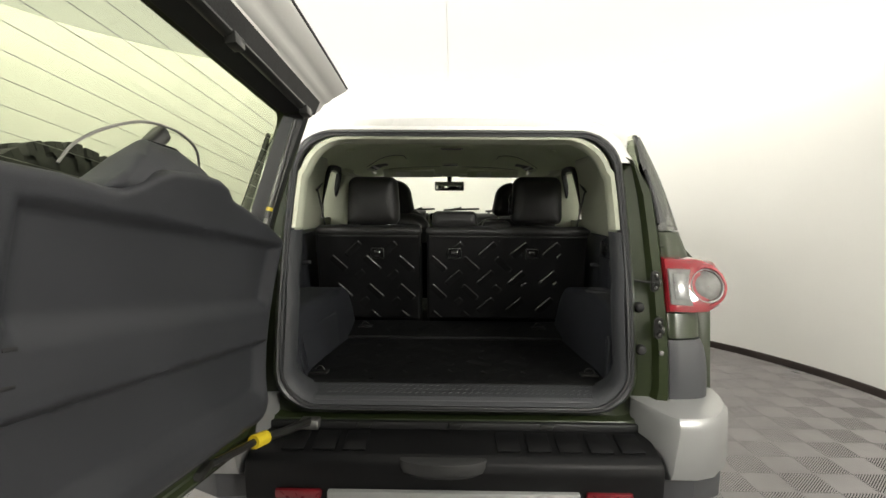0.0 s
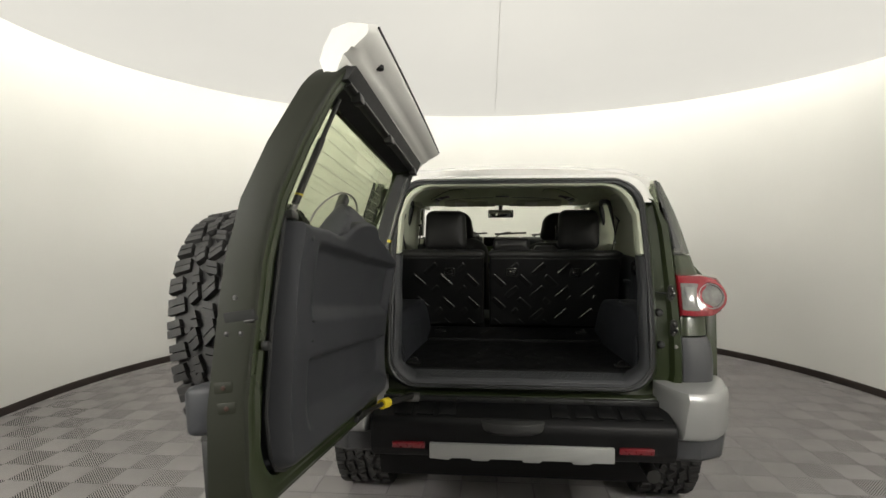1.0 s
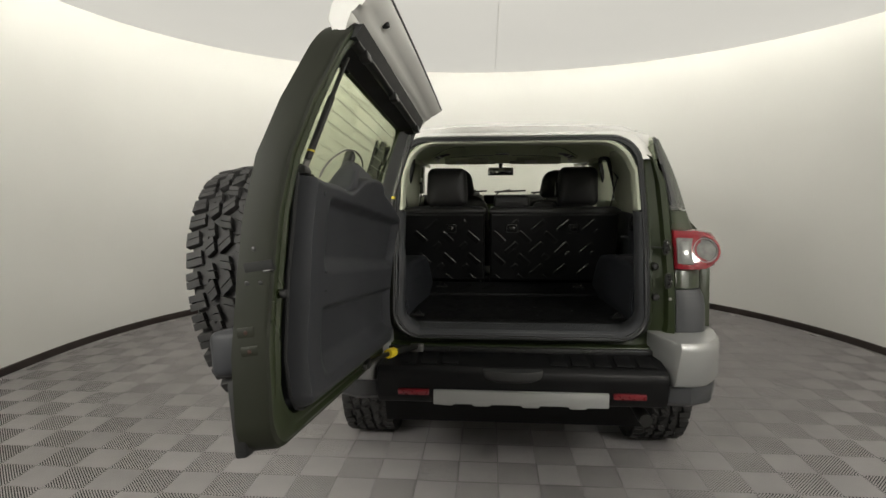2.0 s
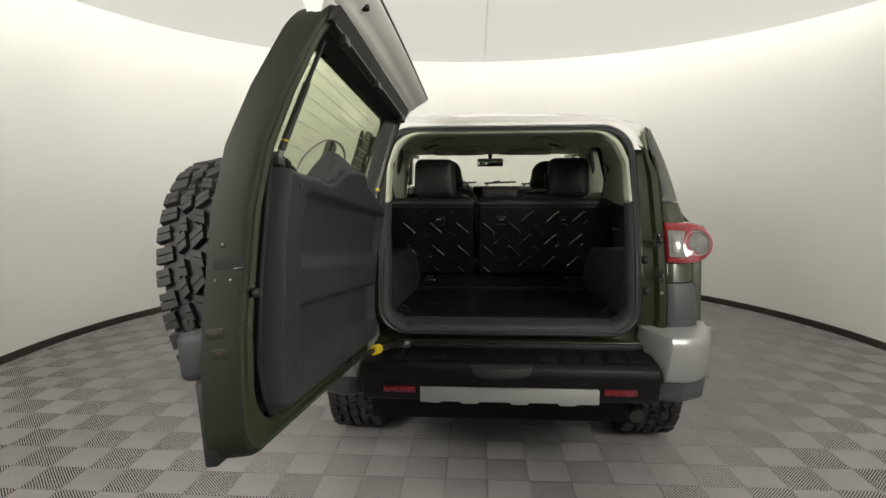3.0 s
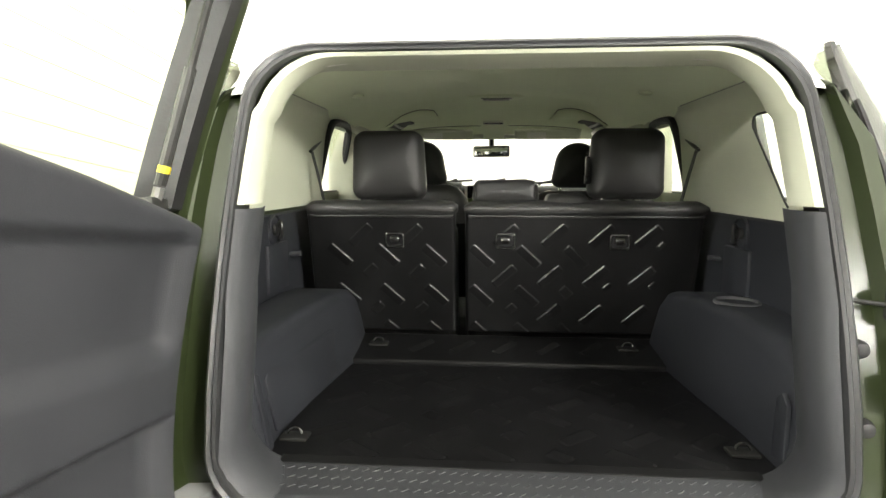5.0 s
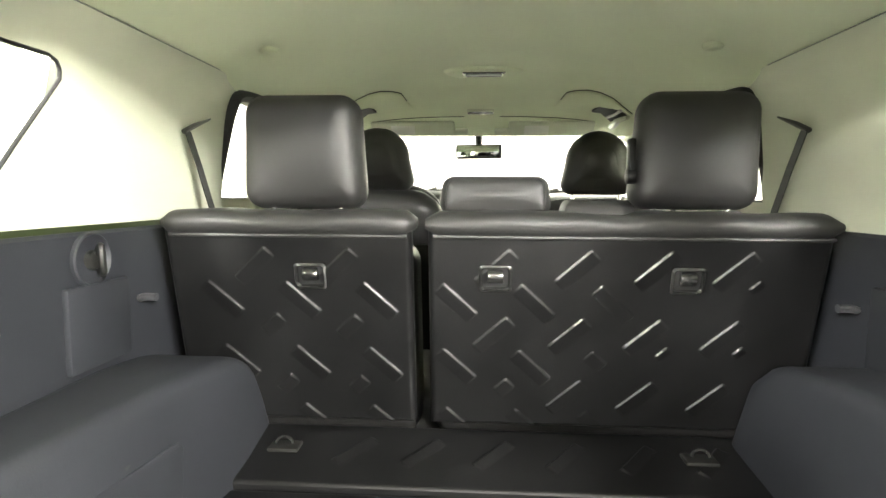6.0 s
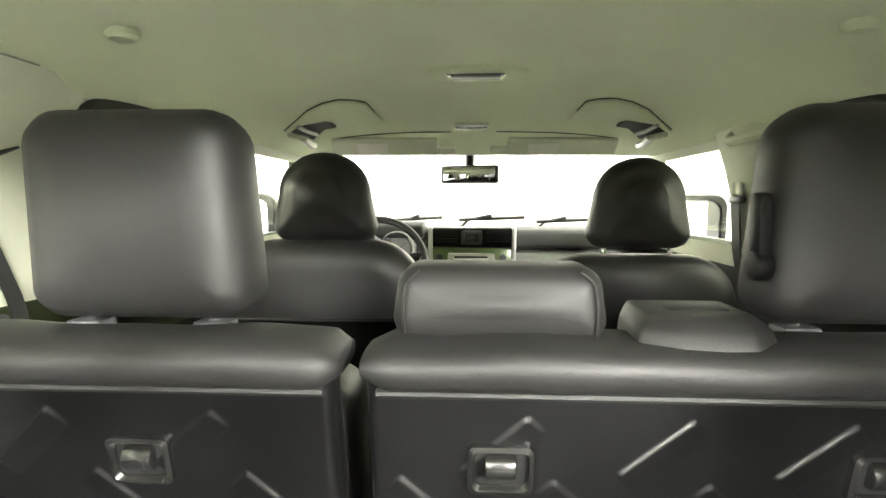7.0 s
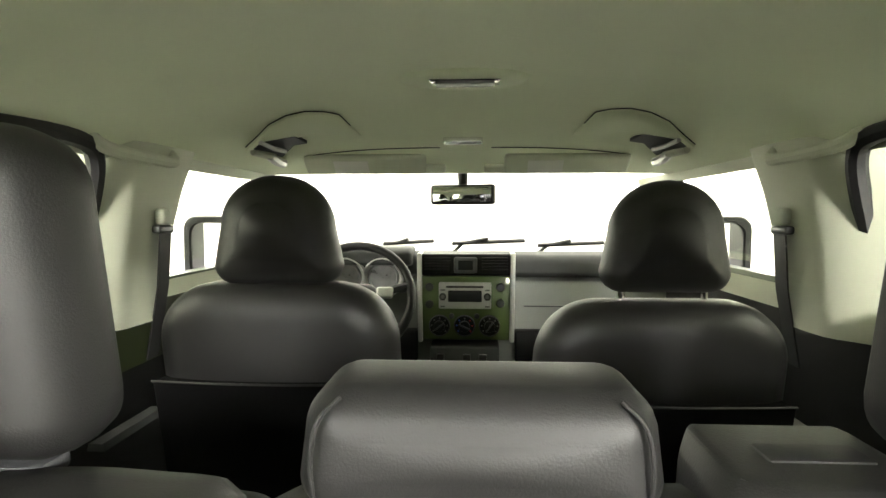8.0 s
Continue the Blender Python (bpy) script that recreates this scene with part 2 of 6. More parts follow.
def spread(pts, m):
    """The same closed outline with m points between each two."""
    out = []
    for (a, b), (c, d) in zip(pts, pts[1:] + pts[:1]):
        k = max(1, m if math.hypot(c - a, d - b) > 0.08 else 1)
        out += [(a + (c - a) * i / k, b + (d - b) * i / k) for i in range(k)]
    return out


def evened(pts, step):
    """The same closed outline with extra points on its long straight runs; the counts depend on the corners alone."""
    out = []
    q = len(pts) // 4
    for i, (p, c) in enumerate(zip(pts, pts[1:] + pts[:1])):
        k = 10 if i % q == q - 1 else 1
        out += [(p[0] + (c[0] - p[0]) * j / k, p[1] + (c[1] - p[1]) * j / k) for j in range(k)]
    return out


def cushion(cx, cy, cz, w, d, h, r=0.05, puff=0.0, lean=0.0, n=7, bm=None, top=1.0, low=None, edge=0.035):
    """A padded block: rounded in front view, with soft edges and slightly swollen faces. lean: how far its top moves along y; top: width ratio at the top."""
    e = min(edge, d / 2 * 0.98)
    low = r if low is None else low

    def outline(inset, y, f=1.0, side=0):
        pts = rounded(w / 2 - inset, w / 2 * top - inset, cz - h / 2 + inset, cz + h / 2 - inset, max(0.004, r - inset), n, cx, max(0.004, low - inset))
        pts = evened(pts, max(w, h) / 14)
        out = []
        for x, z in pts:
            x, z = cx + (x - cx) * f, cz + (z - cz) * f
            u, v = (x - cx) / (w / 2 - inset), (z - cz) / (h / 2 - inset)
            out.append((x, y + side * puff * max(0, 1 - u * u) * max(0, 1 - v * v) + lean * (z - cz) / h, z))
        return out
    rings = []
    for a in (90, 68, 45, 22, 0):
        rings.append(outline(e * (1 - math.cos(radians(a))), cy - d / 2 + e * (1 - math.sin(radians(a)))))
    for a in (0, 22, 45, 68, 90):
        rings.append(outline(e * (1 - math.cos(radians(a))), cy + d / 2 - e * (1 - math.sin(radians(a)))))
    for f in (0.93, 0.82, 0.68, 0.52, 0.36, 0.2, 0.07):
        rings.insert(0, outline(e, cy - d / 2, f, -1))
        rings.append(outline(e, cy + d / 2, f, 1))
    return loft(rings, caps=True, bm=bm)


def field(x0, x1, z0, z1, bars, m, nx, nz, high=0.006, back=0.03):
    """A moulded panel with raised rounded bars (x, z, length, width, degrees), standing out to -y before m."""
    xs, zs = np.linspace(x0, x1, nx), np.linspace(z0, z1, nz)
    gx, gz = np.meshgrid(xs, zs, indexing="ij")
    up = np.zeros_like(gx)
    for bx, bz, ln, wd, ang in bars:
        c, s = math.cos(radians(ang)), math.sin(radians(ang))
        p, q = (gx - bx) * c + (gz - bz) * s, -(gx - bx) * s + (gz - bz) * c
        q0 = q
        r = wd * 0.16
        p, q = np.abs(p) - ln / 2 + r, np.abs(q) - wd / 2 + r
        dist = np.hypot(np.maximum(p, 0), np.maximum(q, 0)) + np.minimum(np.maximum(p, q), 0) - r
        t = np.clip((0.0005 - dist) / 0.003, 0, 1)
        up = np.maximum(up, high * t * t * (3 - 2 * t) * np.clip(0.12 + 0.88 * (q0 / wd + 0.5), 0, 1))
    edge = np.minimum(np.minimum(gx - x0, x1 - gx), np.minimum(gz - z0, z1 - gz))
    e = 0.012 * (1 - np.sqrt(np.clip(1 - (1 - np.clip(edge / 0.012, 0, 1)) ** 2, 0, 1)))
    rows = [[m @ Vector((float(gx[i, j]), float(e[i, j] - up[i, j]), float(gz[i, j]))) for j in range(nz)] for i in range(nx)]
    b = loft(rows, closed=False)
    rim = [(i, 0) for i in range(nx)] + [(nx - 1, j) for j in range(1, nz)] + [(i, nz - 1) for i in range(nx - 2, -1, -1)] + [(0, j) for j in range(nz - 2, 0, -1)]
    b = loft([[rows[i][j] for i, j in rim], [m @ Vector((float(gx[i, j]), back, float(gz[i, j]))) for i, j in rim]], bm=b)
    return b


def moved(bm, mat4):
    bmesh.ops.transform(bm, matrix=mat4, verts=bm.verts[:])
    return bm


# ---- booth ----
BX, BY, BR, BH = -0.30, 1.90, 3.60, 2.82
# the ceiling disc hangs a little off the booth's middle
DISC, DX, DY = 3.245, -0.046, 1.475


LONG = 2.1


def circle(r, z, n=160, cx=BX, cy=BY, long=LONG):
    """The booth's plan: a half circle ahead of the car, straight sides and a half circle behind the camera."""
    out = []
    for k in range(n):
        a = 2 * math.pi * k / n
        out.append((cx + r * math.cos(a), cy + r * math.sin(a) - (long if math.sin(a) < -1e-9 else 0), z))
    return out


def inward(r, z, n=160, cx=BX, cy=BY, long=LONG):
    """The same outline, shrunk to a line along its middle."""
    return [(cx + (x - cx) * 0.001, min(cy, max(cy - long - 1e-4, y)), z) for x, y, z in circle(r, z, n, cx, cy, long)]


HANG = (160, DX, DY, 0.0)
tagged(part("wall_round", loft([circle(BR, -0.05), circle(BR, 3.95), circle(BR + 0.1, 3.95), circle(BR + 0.1, -0.05)], around=True), WALL), "curved white painted wall of a photo booth", "wall", kind="structure")
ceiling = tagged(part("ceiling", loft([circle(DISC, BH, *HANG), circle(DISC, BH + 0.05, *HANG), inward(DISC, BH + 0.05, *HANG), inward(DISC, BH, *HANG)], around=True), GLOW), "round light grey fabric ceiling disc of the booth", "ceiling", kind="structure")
tagged(part("ceiling_upper", loft([circle(BR + 0.1, 3.95), circle(BR + 0.1, 4.0), inward(BR, 4.0), inward(BR, 3.95)], around=True), CEIL), "plain upper ceiling above the hanging disc", "ceiling", kind="structure")
tagged(part("baseboard", loft([circle(BR - 0.012, 0), circle(BR - 0.012, 0.06), circle(BR - 0.004, 0.066), circle(BR - 0.002, 0.0)], around=True), BASE), "thin dark brown skirting along the curved wall", "baseboard", kind="structure")
ring = tagged(part("light_ring", loft([circle(DISC - 0.24, 3.70, *HANG), circle(DISC - 0.05, 3.70, *HANG), circle(DISC - 0.05, 3.74, *HANG), circle(DISC - 0.24, 3.74, *HANG)], around=True), LIGHT), "hidden ring lamp above the edge of the ceiling disc", "lamp")
floor = tagged(part("floor", loft([circle(BR + 0.1, -0.022), circle(BR + 0.1, -0.06), inward(BR, -0.06), inward(BR, -0.022)], around=True), UNDER), "grey ribbed interlocking garage floor tiles", "floor", kind="structure")

# unseen pleated sheet added behind the camera, dark so that less light bounces forward
curtain = material("grey_light_absorber", (0.075, 0.074, 0.074), 0.9, var=0.2, scale=3, fine=200, bump=0.1)
fold = [(BX - 2.08 + 4.16 * k / 90, -3.12 + 0.03 * math.sin(k * 1.9)) for k in range(91)]
rear = part("rear_light_absorber", loft([[(x, y + d, z) for x, y in fold] for d, z in ((0.0, 0.004), (0.0, 3.7), (-0.02, 3.7), (-0.02, 0.004))], closed=False, around=True), curtain)
tagged(rear, "unseen dark grey pleated sheet added behind the car to cut light from the rear", "curtain", kind="structure")
part("ceiling_seam", box(-0.064, -0.06, 0.2, DY + DISC - 0.05, BH - 0.003, BH + 0.002, 0.001), CEIL, ceiling, "thin welded seam in the ceiling fabric")

# two ceiling lamps over the back of the booth, where the disc ends
for x, y, w in ((-1.95, -2.9, 0.47), (2.05, -2.6, 0.40)):
    pos = Vector((x, y, 2.42))
    turn = Matrix.Translation(pos) @ Matrix.Rotation(math.atan2(x, 1.0 - y), 4, "Z") @ Matrix.Rotation(radians(70), 4, "X")
    lm = thing("ceiling_light", pos, "flat white panel lamp hung below the upper ceiling", "ceiling light", "panel lamps over the back of the booth")
    part("housing", moved(box(-w - 0.04, w + 0.04, -0.29, 0.29, 0.01, 0.06, 0.01), turn), WHITE, lm, "white lamp housing")
    part("diffuser", moved(box(-w, w, -0.25, 0.25, 0.0, 0.012, 0.002), turn), PANEL, lm, "white glowing diffuser")
    for k in (-0.25, 0.25):
        part("hanger", tube([turn @ Vector((k, 0.0, 0.05)), (turn @ Vector((k, 0.0, 0.05))).xy.to_3d() + Vector((0, 0, 3.952))], 0.008), DARKMETAL, lm, "thin dark hanging rod")

# ---- the car ----
suv = thing("suv", (0, 1.6, 0), "army green off-road SUV with white roof and open rear door", "car")


def lean(z):
    return 0.43 * max(0.0, z - 0.9) ** 1.5


def face_ring(w0, w1, z0, z1, r, dy):
    return [(x, lean(z) + dy, z) for x, z in spread(rounded(w0, w1, z0, z1, r), 6)]


# rear face round the opening
def jamb_ring(w0, w1, z0, z1, r, dy):
    """An outline of the jamb that draws in to the seal towards the roof."""
    out = []
    for (x, y, z), (sx_, sy, sz) in zip(face_ring(w0, w1, z0, z1, r, dy), face_ring(0.558, 0.567, 0.799, 1.699, 0.12, 0.02)):
        t = min(1.0, max(0.0, (z - 1.575) / 0.07))
        k = 1 - t * t * (3 - 2 * t)
        p = (sx_ + (x - sx_) * k, z + (sz - z) * (1 - k))
        out.append((p[0], lean(p[1]) + 0.02 + (dy - 0.02) * k, p[1]))
    return out


part("rear_frame", loft([
    jamb_ring(0.668, 0.660, 0.745, 1.715, 0.10, 0.10), jamb_ring(0.668, 0.660, 0.745, 1.715, 0.10, 0.016), jamb_ring(0.661, 0.652, 0.752, 1.71, 0.10, 0.004), jamb_ring(0.636, 0.628, 0.768, 1.705, 0.11, 0.012),
    jamb_ring(0.626, 0.618, 0.774, 1.703, 0.11, 0.044), jamb_ring(0.578, 0.585, 0.788, 1.70, 0.11, 0.050),
    face_ring(0.560, 0.566, 0.797, 1.696, 0.12, 0.020), face_ring(0.550, 0.560, 0.802, 1.690, 0.12, 0.018), face_ring(0.545, 0.555, 0.806, 1.683, 0.12, 0.09)]), GREEN, suv, "green painted door jamb round the opening")
part("door_seal", loft([face_ring(0.556, 0.566, 0.800, 1.698, 0.12, 0.010), face_ring(0.553, 0.563, 0.802, 1.696, 0.12, -0.012), face_ring(0.546, 0.556, 0.807, 1.690, 0.12, -0.020), face_ring(0.540, 0.550, 0.811, 1.685, 0.12, -0.014), face_ring(0.537, 0.547, 0.813, 1.682, 0.12, -0.018), face_ring(0.531, 0.541, 0.817, 1.677, 0.12, -0.016), face_ring(0.527, 0.538, 0.820, 1.674, 0.12, 0.004), face_ring(0.535, 0.546, 0.814, 1.680, 0.12, 0.02)], around=True), SEAL, suv, "dark grey rubber door seal with a double lip")


def arch(w, zt, r, dy, z0=1.36, n=8):
    out = [(w, z0), (w, (z0 + zt - r) / 2), (w, zt - r)]
    out += [(w - 0.01 - r + r * math.cos(radians(a)), zt - r + r * math.sin(radians(a))) for a in np.linspace(8, 90, n)]
    out += [(w * k, zt) for k in (0.5, 0.25)]
    full = out + [(0, zt)] + [(-x, z) for x, z in out[::-1]]
    return [(x, lean(z) + dy, z) for x, z in full]


def trough(w, zb, r, dy, z1=1.352, n=8):
    out = [(w + 0.008, z1), (w + 0.006, 1.2), (w, (z1 + zb + r) / 2), (w, zb + r)]
    out += [(w - r + r * math.cos(radians(a)), zb + r - r * math.sin(radians(a))) for a in np.linspace(8, 90, n)]
    out += [(w * k, zb) for k in (0.5, 0.25)]
    full = out + [(0, zb)] + [(-x, z) for x, z in out[::-1]]
    return [(x, lean(z) + dy, z) for x, z in full]


part("roof_rear_edge", loft([arch(w, zt, r, dy, 1.585, 12) for w, zt, r, dy in ((0.562, 1.698, 0.12, 0.03), (0.566, 1.702, 0.12, 0.006), (0.578, 1.714, 0.12, 0.006), (0.600, 1.734, 0.13, 0.022), (0.622, 1.748, 0.14, 0.055), (0.638, 1.756, 0.15, 0.11), (0.646, 1.757, 0.15, 0.20))], closed=False), WHITE, suv, "white roof edge above the rear opening", smooth=60)
part("upper_opening_trim", loft([arch(0.540, 1.678, 0.13, 0.004), arch(0.534, 1.673, 0.13, -0.010), arch(0.524, 1.666, 0.13, 0.0), arch(0.520, 1.662, 0.13, 0.03), arch(0.524, 1.660, 0.13, 0.09), arch(0.56, 1.664, 0.12, 0.15)], closed=False), BEIGE, suv, "light beige trim round the upper opening")
part("lower_opening_trim", loft([trough(0.533, 0.814, 0.10, 0.0), trough(0.527, 0.820, 0.10, -0.012), trough(0.515, 0.829, 0.10, 0.0), trough(0.507, 0.837, 0.10, 0.02), trough(0.508, 0.840, 0.09, 0.07), trough(0.53, 0.842, 0.09, 0.14)], closed=False), RINGTRIM, suv, "dark grey trim and sill of the cargo opening")


# body sides, roof
def side(sx):
    n = "body_side"
    arcs = lambda cy: [(cy + 0.46 * math.cos(radians(a)), 0.50 + 0.46 * math.sin(radians(a))) for a in range(180, -1, -20)]
    poly = [(0.14, 0.60)] + [(p, max(0.45, q)) for p, q in arcs(0.88)] + [(p, max(0.45, q)) for p, q in arcs(3.57)] + [(4.35, 0.5), (4.4, 0.75), (4.36, 1.05), (4.2, 1.12), (2.9, 1.20), (2.7, 1.22), (0.30, 1.225), (0.18, 1.20), (0.14, 0.8)]
    part(n, prism(poly, "x", sx * 0.80, sx * 0.86, 0.012), GREEN, suv, "green painted lower body side")
    part("shoulder", loft([[(sx * 0.862, y, 1.19), (sx * 0.852, y, 1.235), (sx * 0.80, y, 1.29), (sx * 0.755, y, 1.345), (sx * 0.735, y, 1.362), (sx * 0.70, y, 1.362), (sx * 0.70, y, 1.19)] for y in (0.26, 0.6, 1.4, 2.2, 2.72)], caps=True), GREEN, suv, "green shoulder under the side windows")
    # rear corner beside the opening, from the jamb edge round to the side, in pieces one above the other
    def corner(name, levels, mat, label, inset=0.0):
        rows = []
        for z in levels:
            xj = float(np.interp(z, (1.36, 1.435, 1.53, 1.60, 1.66, 1.69), (0.668, 0.664, 0.652, 0.640, 0.636, 0.642)) if z > 1.355 else 0.667)
            xs = float(np.interp(z, (0.80, 0.88, 0.96, 1.0, 1.022, 1.08, 1.28, 1.354, 1.40, 1.46, 1.535, 1.605, 1.66, 1.692), (0.818, 0.820, 0.816, 0.808, 0.792, 0.795, 0.778, 0.756, 0.746, 0.734, 0.716, 0.694, 0.672, 0.654)))
            w = xs - xj
            pts = [(xj, 0.06), (xj, 0.026), (xj + 0.008, 0.019)] + [(xj + w * f, 0.018 + g) for f, g in ((0.3, 0.002), (0.55, 0.007), (0.75, 0.018), (0.88, 0.036), (0.96, 0.064), (1.0, 0.11), (1.005, 0.18), (1.0, 0.34))]
            rows.append([(sx * (x - inset), y + lean(z) + inset, z) for x, y in pts])
        rows.insert(0, [(x * 0.985, y + 0.012, z) for x, y, z in rows[0]])
        rows.append([(x * 0.985, y + 0.012, z) for x, y, z in rows[-1]])
        return part(name, loft(rows, closed=False), mat, suv, label, smooth=45)
    corner("rear_fender_cap", (0.815, 0.83, 0.88, 0.94, 0.985, 1.01, 1.020), GREYPLASTIC, "dark grey plastic fender cap")
    corner("lower_corner_panel", (1.026, 1.032, 1.06, 1.09, 1.102), GREEN, "green corner panel under the tail lamp")
    corner("lamp_recess", (1.095, 1.15, 1.20, 1.275), GREEN, "green panel behind the tail lamp", 0.02)
    corner("upper_corner_panel", (1.271, 1.278, 1.30, 1.33, 1.346, 1.352), GREEN, "green corner panel above the tail lamp")
    corner("quarter_glass_wrap", (1.358, 1.364, 1.40, 1.44, 1.49, 1.54, 1.60, 1.65, 1.674, 1.680), GLOSSGREY, "grey tinted glass wrapping the rear corner").visible_shadow = False
    seal = []
    for z in np.linspace(1.38, 1.56, 10):
        seal.append((sx * (float(np.interp(z, (1.36, 1.435, 1.53, 1.60, 1.66, 1.69), (0.668, 0.664, 0.652, 0.640, 0.636, 0.642))) + 0.002), lean(z) + 0.018, z))
    part("quarter_glass_seal", tube(seal, 0.006, 6), RUBBER, suv, "black rubber seal beside the quarter glass")
    # roof rail side
    rail = lambda y: [(sx * 0.650, y, 1.655), (sx * 0.648, y, 1.685), (sx * 0.630, y, 1.712), (sx * 0.59, y, 1.732), (sx * 0.59, y, 1.712), (sx * 0.636, y, 1.668)]
    part("roof_rail", loft([rail(y) for y in (0.46, 1.0, 2.0, 2.42)], caps=True), WHITE, suv, "white roof edge")
    pil = lambda y0, y1, y2, y3, nm, lab, mt=GREEN: part(nm, loft([[(sx * 0.735, y0, 1.35), (sx * 0.735, y1, 1.35), (sx * 0.702, y1, 1.35), (sx * 0.702, y0, 1.35)], [(sx * 0.658, y2, 1.655), (sx * 0.658, y3, 1.655), (sx * 0.648, y3, 1.655), (sx * 0.648, y2, 1.655)]], caps=True), mt, suv, lab)
    cabin(True)
    pil(0.58, 0.64, 0.68, 0.70, "rear_pillar", "glossy black rear roof pillar", GLOSSBLACK)
    pil(1.02, 1.52, 1.02, 1.56, "middle_pillar", "green pillar behind the rear seat")
    pil(1.90, 2.16, 1.90, 2.18, "door_pillar", "green pillar between the side doors")
    pil(2.98, 3.10, 2.62, 2.72, "windscreen_pillar", "green windscreen pillar")
    for y0, y1, t0, t1 in ((0.60, 1.06, 0.69, 1.06), (1.48, 1.92, 1.52, 1.92), (2.12, 3.04, 2.16, 2.66)):
        g = part("side_window", loft([[(sx * 0.739, y0, 1.352), (sx * 0.739, y1, 1.352), (sx * 0.734, y1, 1.352), (sx * 0.734, y0, 1.352)], [(sx * 0.656, t0, 1.658), (sx * 0.656, t1, 1.658), (sx * 0.651, t1, 1.658), (sx * 0.651, t0, 1.658)]], caps=True), GLASS, suv, "clear side window")
        g.visible_shadow = False
    cabin(False)


side(1)
side(-1)


def roof_z(x, y):
    return 1.742 - 0.045 * (abs(x) / 0.6) ** 3 + 0.083 * (1 - ((y - 1.25) / (0.95 if y < 1.25 else 1.6)) ** 2)


roofpts = [[(x, y, roof_z(x, y)) for x in np.linspace(-0.61, 0.61, 17)] for y in np.linspace(0.325, 2.42, 13)]
rb = loft(roofpts, closed=False)
rb = loft([[(x, y, z - 0.028) for x, y, z in r] for r in roofpts], closed=False, bm=rb)
rb = loft([roofpts[0], [(x, y, z - 0.028) for x, y, z in roofpts[0]], [(x, y + 0.02, z - 0.075) for x, y, z in roofpts[0]]], closed=False, bm=rb)
part("roof", rb, WHITE, suv, "white painted roof panel")
part("roof_antenna_base", box(-0.05, -0.005, 0.75, 0.85, 1.775, 1.805, 0.008), WHITE, suv)


def liner_z(x, y):
    zc = np.interp(y, (0.69, 0.8, 1.0, 1.5, 2.06, 2.22, 2.45, 2.6, 2.72), (1.648, 1.675, 1.700, 1.732, 1.752, 1.735, 1.674, 1.645, 1.606))
    return float(zc) - max(0.0, float(zc) - float(np.interp(y, (1.45, 1.58), (1.622, 1.601)))) * (abs(x) / 0.637) ** 3.1


lin = [[(x, y, liner_z(x, y)) for x in [0.6405 * math.sin(a) for a in np.linspace(-math.pi / 2, math.pi / 2, 61)]] for y in np.linspace(0.70, 2.72, 60)]
cabin(True)
part("headliner", loft(lin, closed=False), HEADLINER, suv, "grey beige cloth headliner", smooth=60)

PILLAR_FRONT = (2.02, 2.055, 2.105, 2.16)

